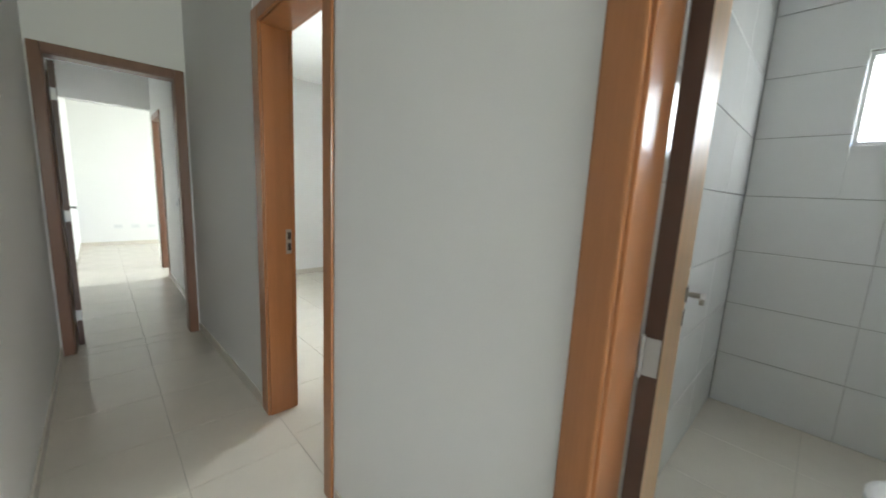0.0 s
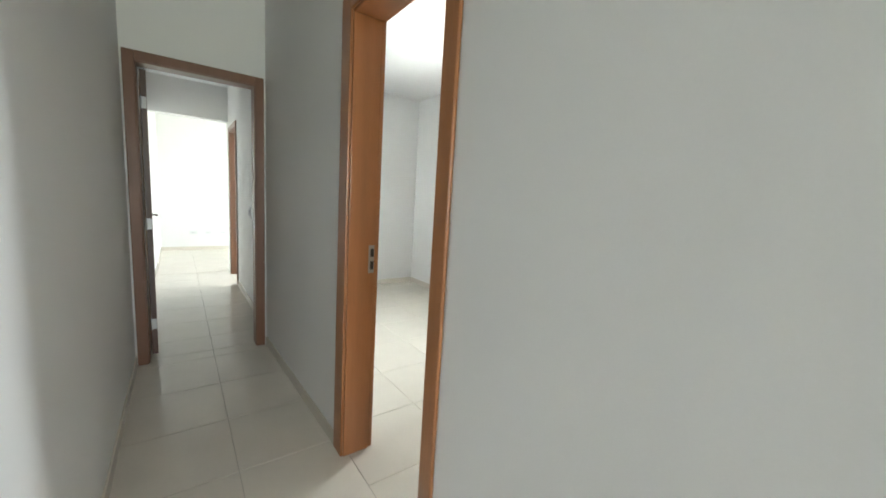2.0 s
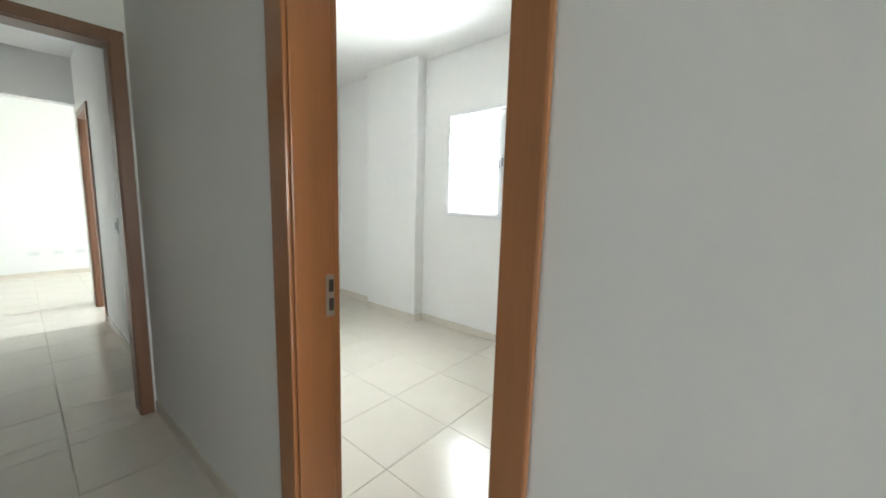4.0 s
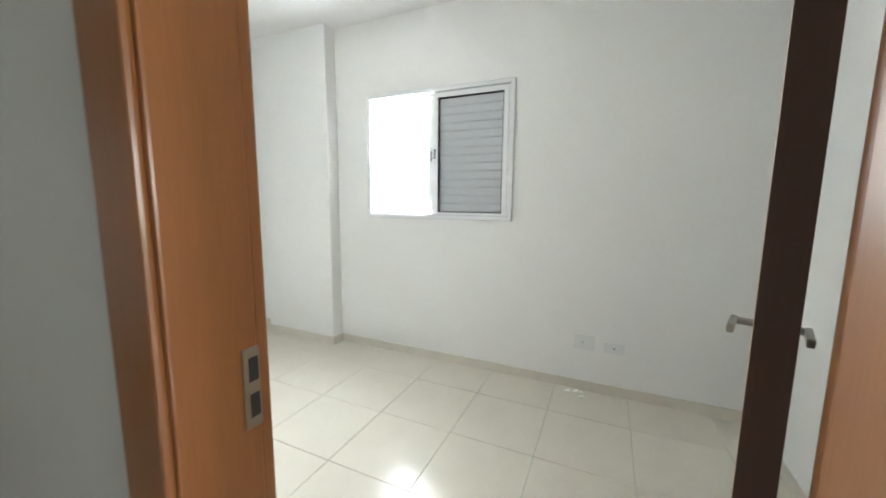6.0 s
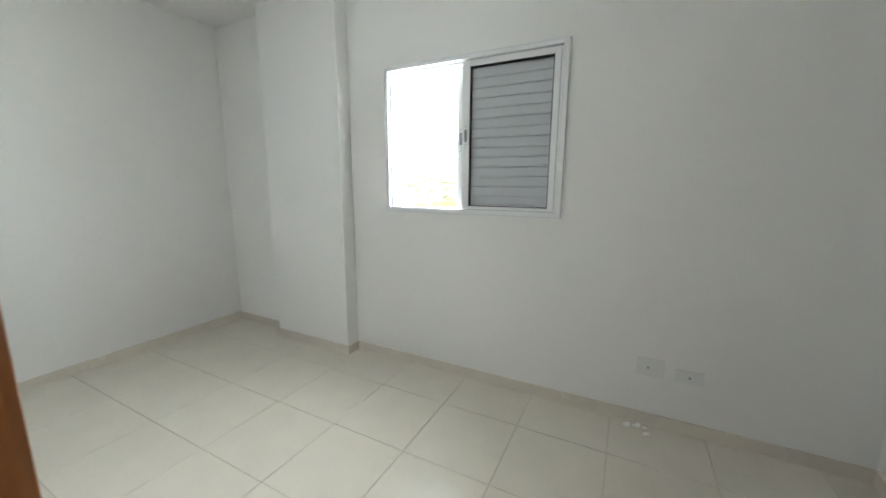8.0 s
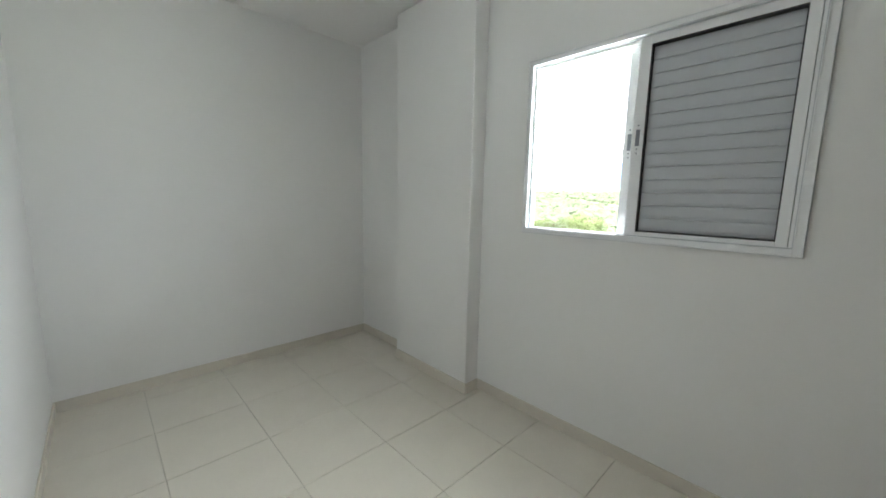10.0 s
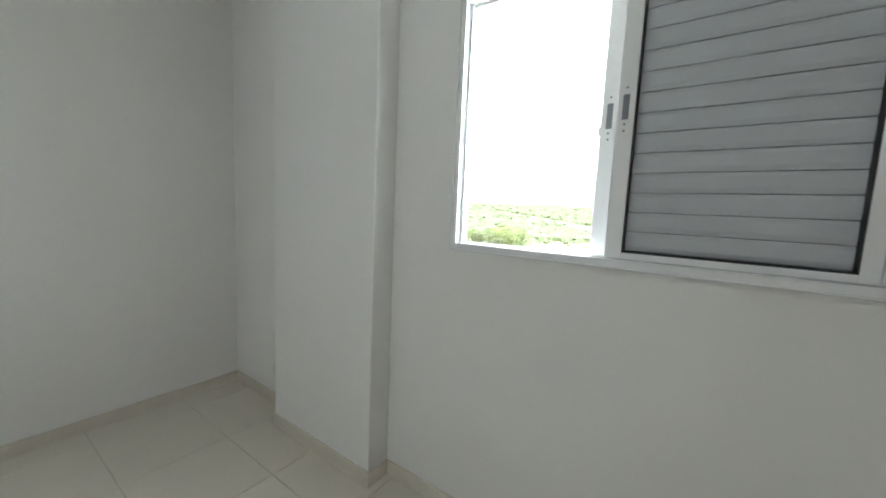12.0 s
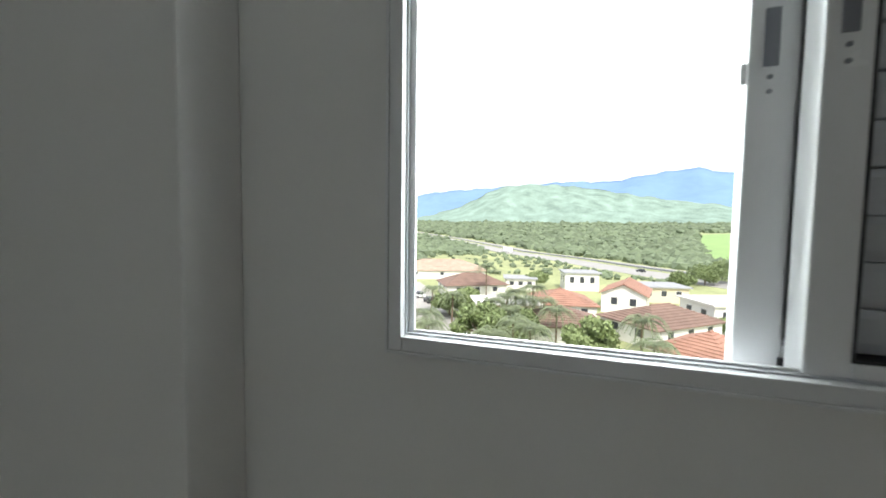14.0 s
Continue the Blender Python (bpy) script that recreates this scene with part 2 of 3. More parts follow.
solid("wall_bathroom_window", boxes((2.352, 2.50, -1.32, -0.66, 0, H), (2.352, 2.50, -0.035, 0.53, 0, H), (2.352, 2.50, -0.66, -0.035, 0, 1.66), (2.352, 2.50, -0.66, -0.035, 2.14, H)), bath_grout, "tiled bathroom wall with a small window", "wall")
solid("wall_bathroom_near", boxes((RX1, 2.5, -1.32, -1.2, 0, H)), paint, "plain bathroom wall", "wall")
solid("wall_bathroom_side", boxes((RX1, 2.352, 0.377, 0.385, 0, H)), bath_grout, "tiled bathroom side wall", "wall")
# Unseen wall; the opening is added to go with the hall's fill lamp.
solid("wall_side_room", boxes((2.34, 2.50, 5.345, 5.8, 0, H), (2.34, 2.50, 6.4, 6.86, 0, H), (2.34, 2.50, 5.8, 6.4, 0, 1.1), (2.34, 2.50, 5.8, 6.4, 2.1, H)), paint, "plain unseen wall of a side room with an added opening", "wall")
solid("ceiling", boxes((-1.05, 3.65, -1.72, 9.35, H, H + 0.18)), ceiling_paint, "flat white painted ceiling", "ceiling")
floor = solid("floor", boxes((-1.05, 3.65, -1.72, 9.35, -0.15, 0.0)), grout, "floor laid with glossy cream square tiles", "floor")


def skirt(name, *specs):
    solid(name, boxes(*specs, bevel=0.003), skirting, "low cream ceramic skirting along the wall", "baseboard")


SH, ST = 0.075, 0.010
skirt("baseboard_bedroom_window", (2.34 - ST, 2.34, 0.65, 3.685 - ST, 0, SH), (2.34 - ST, 2.34, 4.485 + ST, 5.215, 0, SH))
skirt("baseboard_pillar", (2.212 - ST, 2.212, 3.685 - ST, 4.485 + ST, 0, SH + 0.004), (2.212, 2.34, 3.685 - ST, 3.685, 0, SH), (2.212, 2.34, 4.485, 4.485 + ST, 0, SH))
skirt("baseboard_bedroom_far", (RX1, 2.33, 5.215 - ST, 5.215, 0, SH))
skirt("baseboard_bedroom_near", (RX1, 2.33, 0.65, 0.65 + ST, 0, SH))
skirt("baseboard_bedroom_door", (RX1, RX1 + ST, 2.112, 5.2, 0, SH), (RX1, RX1 + ST, 0.66, 1.22, 0, SH))
skirt("baseboard_corridor", (-0.885, -0.885 + ST, -1.6, 3.62, 0, SH), (RX - ST, RX, 0.295, 1.222, 0, SH))
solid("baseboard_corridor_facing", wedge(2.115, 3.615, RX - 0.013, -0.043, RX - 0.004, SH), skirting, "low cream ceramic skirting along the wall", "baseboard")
skirt("baseboard_hall", (-0.90, -0.90 + ST, 3.77, 9.2, 0, SH), (-0.89, 3.5, 9.2 - ST, 9.2, 0, SH), (RX - ST, RX, 3.785, 5.845, 0, SH))

# ---- apartment block below, ground ----
solid("apartment_block", boxes((-9.0, 2.47, -6.0, 12.0, -17.0, -0.152)), facade, "plain rendered block under the flat", "building")
ZG = -17.0


def ground_z(x, y):
    r = math.hypot(x, y)
    return ZG + min(max(0.0, r - 320) * 0.0345, 44)


bm = bmesh.new()
rings = [0, 15, 40, 80, 130, 200, 320, 420, 560, 800, 1100, 1600, 2200, 3200, 4700]
grid = []
for r in rings[1:]:
    grid.append([bm.verts.new((r * math.cos(a), r * math.sin(a), ground_z(r, 0))) for a in [2 * math.pi * i / 72 for i in range(72)]])
c = bm.verts.new((0, 0, ZG))
for i in range(72):
    bm.faces.new((c, grid[0][i], grid[0][(i + 1) % 72]))
    for a, b in zip(grid, grid[1:]):
        bm.faces.new((a[i], b[i], b[(i + 1) % 72], a[(i + 1) % 72]))
solid("ground", bm, grass_mat, "dry yellow-green grassland reaching the hills", "ground", smooth=True)


def ribbon(name, line, width, z, material, label, category):
    """A flat strip along a line of ground points."""
    bm = bmesh.new()
    rows = []
    for i, p in enumerate(line):
        a, b = Vector(line[max(i - 1, 0)]), Vector(line[min(i + 1, len(line) - 1)])
        d = (b - a).normalized()
        n = Vector((-d.y, d.x)) * width / 2
        g = max(ground_z(*p), ZG) + z
        rows.append([bm.verts.new((p[0] + s * n.x, p[1] + s * n.y, g + h)) for s, h in ((1, 0), (1, -0.5), (-1, -0.5), (-1, 0))])
    for a, b in zip(rows, rows[1:]):
        for k in range(4):
            bm.faces.new((a[k], b[k], b[(k + 1) % 4], a[(k + 1) % 4]))
    return solid(name, bm, material, label, category)


ROAD = [(60, -130), (120, -80), (163, -47), (196, -26), (243, -1), (304, 40), (380, 88), (470, 150), (620, 270), (800, 420)]


def beside(line, d):
    """The same line moved sideways, away from the flat."""
    out = []
    for k, p in enumerate(line):
        a, b = Vector(line[max(k - 1, 0)]), Vector(line[min(k + 1, len(line) - 1)])
        u = (b - a).normalized()
        out.append((p[0] + u.y * d, p[1] - u.x * d))
    return out


ribbon("road", ROAD, 19, 0.12, asphalt, "pale worn two-lane highway across the plain", "road")
ribbon("road_far_lane", beside(ROAD, 22), 10, 0.12, asphalt, "pale far carriageway of the highway", "road")
ribbon("street", [(60, 14), (72, 28), (90, 37), (102, 43), (116, 52)], 9, 0.10, street_mat, "pale street between the houses", "street")
bm = bmesh.new()
pts = [(235, -72), (700, -225), (790, -330), (300, -150)]
bm.faces.new([bm.verts.new((x, y, ground_z(x, y) + 0.9)) for x, y in pts])
solid("meadow", bm, meadow_mat, "bright green mown field at the forest edge", "field")
RAIL = beside(ROAD, 12.5)
fence = thing("guard_rail", (*RAIL[2], ZG), "long grey guard rail beside the highway", "guard rail")
for a, b in zip(RAIL[1:], RAIL[2:]):
    p, q = Vector((*a, ground_z(*a))), Vector((*b, ground_z(*b)))
    turn = Matrix.Translation(p) @ (q - p).to_track_quat("X", "Z").to_matrix().to_4x4()
    length = (q - p).length
    rail = part("rail", boxes((0, length, -0.15, 0.15, 0.55, 1.35), turn=turn), slot_grey, fence)
    for k in range(int(length / 8)):
        part("post", boxes((k * 8 + 1, k * 8 + 1.25, 0.16, 0.36, -0.2, 1.2), turn=turn), slot_grey, rail)


# ---- door sets ----
def door_frame(name, axis, wall0, wall1, a0, a1, top, out, label, wood=frame_wood, far=None):
    """Lining and mouldings of an opening a0..a1 in a wall wall0..wall1 that runs along axis."""
    f = thing(name, (0, 0, 0), label, "door frame", kind="structure")

    def put(n, a, b, w0, w1, z0, z1, bevel=0.004):
        part(n, boxes((w0, w1, a, b, z0, z1) if axis == "y" else (a, b, w0, w1, z0, z1), bevel=bevel), wood, f)

    t, far = 0.025, far or out
    put("jamb", a0 - t, a0, wall0, wall1, 0.004, top)
    put("jamb", a1, a1 + t, wall0, wall1, 0.004, top)
    put("head", a0 - t, a1 + t, wall0, wall1, top, top + t)
    for w0, w1 in ((wall0 - 0.014, wall0), (wall1, wall1 + 0.026)):
        put("architrave", a0 - out, a0 - 0.006, w0, w1, 0.004, top + out, 0.006)
        put("architrave", a1 + 0.006, a1 + far, w0, w1, 0.004, top + out, 0.006)
        put("architrave", a0 - 0.006, a1 + 0.006, w0, w1, top + 0.006, top + out, 0.006)
    return f


def lever(parent, turn, x, z, side):
    """A lever handle with its rose and key plate, on a leaf's face; side -1 or 1."""
    y = 0.0 if side < 0 else 0.035
    s = side
    part("rose", boxes((x - 0.02, x + 0.02, min(y, y + s * 0.008), max(y, y + s * 0.008), z - 0.025, z + 0.025), bevel=0.003, turn=turn), chrome, parent)
    bar = join(rod((x, y, z), (x, y + s * 0.046, z), 0.009), boxes((x - 0.090, x + 0.011, y + s * 0.046 - 0.007, y + s * 0.046 + 0.007, z - 0.010, z + 0.010), bevel=0.005))
    bar.transform(turn)
    part("lever", bar, chrome, parent, smooth=False)
    part("key_plate", boxes((x - 0.016, x + 0.016, min(y, y + s * 0.006), max(y, y + s * 0.006), z - 0.105, z - 0.055), bevel=0.002, turn=turn), chrome, parent)


def door(name, hinge, angle, width, label, face, mirrored=False, middle=1.005):
    """A leaf that starts at its hinge edge and runs along its own x; y is its thickness."""
    d = thing(name, (hinge[0], hinge[1], 0), label, "door", kind="structure")
    turn = pose(hinge[0], hinge[1], 0, 0, 0, angle)
    leaf = part("leaf", boxes((0.003, width - 0.003, 0.0, 0.035, 0.014, 2.07), bevel=0.002, turn=turn), face, d)
    part("edge_band", boxes((0, 0.003, 0.0005, 0.0345, 0.014, 2.07), turn=turn), dark_wood, leaf, "dark brown edge of the leaf")
    part("edge_band", boxes((width - 0.003, width, 0.0005, 0.0345, 0.014, 2.07), turn=turn), dark_wood, leaf, "dark brown edge of the leaf")
    hy = 0.035 if mirrored else 0.0
    for z in (0.25, middle, 1.85):
        part("hinge", join(boxes((-0.004, 0.0005, 0.003, 0.030, z - 0.040, z + 0.040), bevel=0.0018, turn=turn), rod(turn @ Vector((-0.006, hy, z - 0.045)), turn @ Vector((-0.006, hy, z + 0.045)), 0.005)), hinge_steel, d, "pale steel hinge")
    for side in (-1, 1):
        lever(leaf, turn, width - 0.06, 1.03, side)
    return d


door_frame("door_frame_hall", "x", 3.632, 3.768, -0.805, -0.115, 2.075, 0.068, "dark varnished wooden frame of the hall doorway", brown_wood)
door_frame("door_frame_bedroom", "y", RX - 0.002, RX1, 1.315, 2.000, 2.075, 0.075, "orange-brown varnished wooden frame of the bedroom doorway", far=0.108)
door_frame("door_frame_bathroom", "y", RX - 0.002, RX1, -0.425, 0.215, 2.075, 0.075, "orange-brown varnished wooden frame of the bathroom doorway")
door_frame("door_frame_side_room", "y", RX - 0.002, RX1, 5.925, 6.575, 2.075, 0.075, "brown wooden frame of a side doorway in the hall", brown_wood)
door("door_bedroom", (0.206, 1.317), -18.2, 0.67, "light oak door standing open into the bedroom", oak, middle=0.72)
door("door_bathroom", (0.181, 0.181), 9.1, 0.62, "light oak door standing open into the bathroom", oak, mirrored=True)
door("door_hall", (-0.762, 3.785), 94, 0.68, "light oak door standing open into the hall", oak, True)

plate = thing("strike_plate", (0.13, 1.998, 1.0), "steel strike plate with two latch holes in the door lining", "strike plate")
part("plate", boxes((0.120, 0.149, 1.9965, 1.999, 0.935, 1.070), bevel=0.001), chrome, plate)
for z0, z1 in ((0.953, 0.993), (1.014, 1.054)):
    part("latch_hole", boxes((0.129, 0.146, 1.9955, 1.9967, z0, z1), bevel=0.0005), gasket, plate, "dark latch hole")

# ---- bedroom window ----
win = thing("window_1", (2.34, 2.74, WZ0), "white aluminium sliding window, half open, with a slatted shutter leaf", "window", kind="structure")


def ring(y0, y1, z0, z1, w, x0, x1, bevel=0.002):
    return ((x0, x1, y0, y0 + w, z0, z1), (x0, x1, y1 - w, y1, z0, z1), (x0, x1, y0 + w, y1 - w, z0, z0 + w), (x0, x1, y0 + w, y1 - w, z1 - w, z1))


for n, (a, spec) in enumerate([("trim", s) for s in ring(WY0 - 0.022, WY1 + 0.018, WZ0 - 0.018, WZ1 + 0.014, 0.030, 2.322, 2.342)]
                              + [("window_frame", s) for s in ((2.343, 2.478, WY0 + 0.002, WY0 + 0.022, 1.140, WZ1 - 0.002), (2.343, 2.352, WY1 - 0.026, WY1 - 0.002, 1.168, WZ1 - 0.002), (2.360, 2.478, 3.372, 3.384, 1.140, WZ1 - 0.002),
                                 (2.343, 2.478, WY0 + 0.022, WY1 - 0.022, WZ1 - 0.022, WZ1 - 0.002), (2.343, 2.352, WY0 + 0.022, WY1 - 0.022, 1.168, 1.204), (2.360, 2.478, WY0 + 0.022, 3.372, 1.140, 1.152))]):
    part(a, boxes(spec, bevel=0.003), white_alu, win)
for spec in ring(WY0 - 0.022, WY1 + 0.018, WZ0 - 0.018, WZ1 + 0.014, 0.005, 2.3150, 2.3215) + ring(WY0 + 0.004, WY1 - 0.008, WZ0 + 0.008, WZ1 - 0.012, 0.004, 2.3160, 2.3215):
    part("bead", boxes(spec, bevel=0.001), white_alu, win)
for spec in ring(WY0 - 0.025, WY1 + 0.021, WZ0 - 0.021, WZ1 + 0.017, 0.0028, 2.3330, 2.3398) + ring(WY0 + 0.0085, WY1 - 0.0125, WZ0 + 0.0125, WZ1 - 0.0165, 0.0025, 2.3330, 2.3420):
    part("seal", boxes(spec), slat_alu, win, "thin grey sealant line")
for x in (2.352, 2.386, 2.420, 2.454):
    part("track", boxes((x, x + 0.004, WY0 + 0.022, 3.360, 1.152, 1.164)), white_alu, win)
    part("track", boxes((x, x + 0.004, 3.360, 3.372, 1.152, WZ1 - 0.034)), white_alu, win)
    part("track", boxes((x, x + 0.004, WY0 + 0.022, WY1 - 0.022, WZ1 - 0.034, WZ1 - 0.022)), white_alu, win)


def handle(parent, x, y, z, h):
    """A recessed pull: rim, dark slot and two screws."""
    part("pull", boxes((x - 0.003, x, y - 0.009, y + 0.009, z - h / 2, z + h / 2), bevel=0.0014), slot_grey, parent, "grey recessed pull")
    for dz in (-h / 2 - 0.014, -h / 2 - 0.034, h / 2 + 0.020):
        part("screw", rod((x - 0.002, y, z + dz), (x + 0.001, y, z + dz), 0.0035, sides=8), slot_grey, parent)


def sash(name, x0, x1, y0, y1, wr, wl, label, z0=WZ0 + 0.006, z1=WZ1 - 0.020, wb=0.028, wt=0.036):
    """A sliding leaf: two stiles and two rails."""
    s = part(name, boxes((x0, x1, y1 - wl, y1, z0, z1), bevel=0.003), white_alu, win, label)
    part("stile", boxes((x0, x1, y0, y0 + wr, z0, z1), bevel=0.003), white_alu, s)
    part("rail", boxes((x0, x1, y0 + wr, y1 - wl, z0, z0 + wb), bevel=0.003), white_alu, s)
    part("rail", boxes((x0, x1, y0 + wr, y1 - wl, z1 - wt, z1), bevel=0.003), white_alu, s)
    return s


SY0, SY1 = WY0 + 0.024, 2.765
shutter = sash("shutter_leaf", 2.3405, 2.382, SY0, SY1, 0.036, 0.050, "white shutter leaf with horizontal aluminium slats")
for spec in ring(SY0 + 0.036, SY1 - 0.050, WZ0 + 0.034, WZ1 - 0.056, 0.004, 2.3415, 2.380):
    part("gasket", boxes(spec), gasket, shutter, "black rubber gasket")
n = 14
za, zb = WZ0 + 0.039, WZ1 - 0.061
for i in range(n):
    z0 = za + (zb - za) * i / n
    z1 = za + (zb - za) * (i + 1) / n
    b = bmesh.new()
    ys = (SY0 + 0.041, SY1 - 0.055)
    prof = ((2.376, z0), (2.3690, z0 + 0.002), (2.3665, z0 + 0.016), (2.3672, z1 - 0.012), (2.3700, z1 - 0.0015), (2.376, z1 - 0.0015))
    rows = [[b.verts.new((x, y, z)) for x, z in prof] for y in ys]
    for k in range(len(prof)):
        b.faces.new((rows[0][k], rows[1][k], rows[1][(k + 1) % 6], rows[0][(k + 1) % 6]))
    b.faces.new(rows[0])
    b.faces.new(rows[1][::-1])
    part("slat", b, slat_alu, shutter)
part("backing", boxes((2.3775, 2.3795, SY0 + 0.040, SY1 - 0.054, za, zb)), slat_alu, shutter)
handle(shutter, 2.3405, SY1 - 0.024, 1.665, 0.075)
gs = sash("glass_leaf", 2.392, 2.416, SY0 + 0.03, 2.822, 0.060, 0.060, "white sliding leaf with clear glass", z0=1.158, wb=0.062)
pane = part("pane", boxes((2.402, 2.406, SY0 + 0.088, 2.764, WZ0 + 0.036, WZ1 - 0.058)), glass, gs, "clear glass pane")
pane.visible_shadow = False
handle(gs, 2.392, 2.796, 1.655, 0.08)
part("latch", boxes((2.396, 2.412, 2.822, 2.829, 1.595, 1.625), bevel=0.002), white_alu, gs)
# Leaf added so no daylight shows between the glass leaf and the shutter.
outer = sash("outer_blocking_leaf", 2.426, 2.450, SY0, 2.800, 0.05, 0.05, "white outer leaf added behind the glass to block daylight", z0=1.158, wb=0.062)
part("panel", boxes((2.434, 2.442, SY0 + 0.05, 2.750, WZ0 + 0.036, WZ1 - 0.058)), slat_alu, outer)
part("stopper", boxes((2.385, 2.391, 2.755, 2.768, 1.166, 1.205), bevel=0.002), gasket, win, "black rubber stopper")

# ---- bathroom window ----
bw = thing("window_2", (2.42, -0.35, 1.66), "small white aluminium bathroom window", "window", kind="structure")
for s in ring(-0.658, -0.037, 1.662, 2.138, 0.022, 2.37, 2.44):
    part("window_frame", boxes(s, bevel=0.003), white_alu, bw)
p2 = part("pane", boxes((2.40, 2.404, -0.636, -0.059, 1.684, 2.116)), glass, bw)
p2.visible_shadow = False


# ---- sockets and switches ----
def outlet(name, base, face, w, h, gangs, label):
    """A wall plate whose back is at base, facing -x or -y; gangs of dark holes."""
    s = thing(name, base, label, "socket")
    m = pose(*base) @ (Matrix() if face == "x" else pose(0, 0, 0, 0, 0, 90))
    part("plate", boxes((-0.009, 0.001, -w / 2, w / 2, -h / 2, h / 2), bevel=0.003, turn=m), plastic, s)
    part("insert", boxes((-0.0115, -0.008, -w * 0.3, w * 0.3, -h * 0.25, h * 0.25), bevel=0.001, turn=m), plastic, s)
    for y in gangs:
        part("hole", boxes((-0.0122, -0.0112, y - 0.004, y + 0.004, -0.006, 0.006), turn=m), slot_grey, s)
    return s


outlet("wall_socket", (2.34, 1.585, 0.352), "x", 0.135, 0.105, (0.012,), "large white plastic socket plate low on the wall")
outlet("wall_socket", (2.34, 1.400, 0.338), "x", 0.130, 0.072, (0.0,), "white plastic socket plate low on the wall")
for x in (-0.37, -0.12, 0.13):
    outlet("wall_socket", (x, 9.2, 0.36), "y", 0.13, 0.075, (-0.02, 0.02), "white plastic socket plate low on the living room wall")
sw = thing("light_switch", (RX, 4.83, 1.045), "white plastic light switch on the hall wall", "light switch")
part("plate", boxes((RX - 0.009, RX + 0.001, 4.795, 4.865, 0.985, 1.105), bevel=0.003), plastic, sw)
part("rocker", boxes((RX - 0.013, RX - 0.008, 4.815, 4.845, 1.015, 1.075), bevel=0.002), slot_grey, sw, "grey rocker")

# ---- plaster scraps on the bedroom floor ----
for k in range(7):
    b = bmesh.new()
    bmesh.ops.create_icosphere(b, subdivisions=1, radius=1)
    for v in b.verts:
        v.co *= random.uniform(0.7, 1.2)
    sx = random.uniform(0.012, 0.028)
    b.transform(pose(2.262 + random.uniform(-0.035, 0.035), 1.622 + random.uniform(-0.06, 0.06), 0.0075, 0, 0, random.uniform(0, 180)) @ Matrix.Diagonal((sx, sx * 0.6, 0.0045, 1)))
    solid("plaster_scrap", b, debris_mat, "small white plaster scrap on the floor", "debris", "")

# ---- toilet ----
wc = thing("toilet", (1.16, -0.57, 0.004), "white ceramic toilet on the bathroom floor", "toilet")


def loft(sections, segments=28):
    """A closed round body through (x, y, z, rx, ry) sections."""
    b = bmesh.new()
    rows = [[b.verts.new((x + rx * math.cos(a), y + ry * math.sin(a), z)) for a in [2 * math.pi * i / segments for i in range(segments)]] for x, y, z, rx, ry in sections]
    for p, q in zip(rows, rows[1:]):
        for i in range(segments):
            b.faces.new((p[i], p[(i + 1) % segments], q[(i + 1) % segments], q[i]))
    b.faces.new(rows[0][::-1])
    b.faces.new(rows[-1])
    return b


TX, TY = 1.16, -0.47
part("bowl", loft([(TX, TY - 0.06, 0.004, 0.11, 0.2), (TX, TY - 0.05, 0.15, 0.10, 0.18), (TX, TY, 0.30, 0.16, 0.22), (TX, TY, 0.385, 0.185, 0.245), (TX, TY, 0.39, 0.13, 0.19), (TX, TY, 0.28, 0.08, 0.1)]), ceramic, wc, smooth=True)
part("seat", loft([(TX, TY, 0.392, 0.19, 0.25), (TX, TY, 0.412, 0.19, 0.25), (TX, TY, 0.418, 0.17, 0.23)]), plastic, wc, smooth=True)
part("cistern", boxes((TX - 0.19, TX + 0.19, TY - 0.45, TY - 0.27, 0.36, 0.76), bevel=0.02), ceramic, wc)
part("cistern_lid", boxes((TX - 0.2, TX + 0.2, TY - 0.46, TY - 0.26, 0.762, 0.79), bevel=0.01), ceramic, wc)


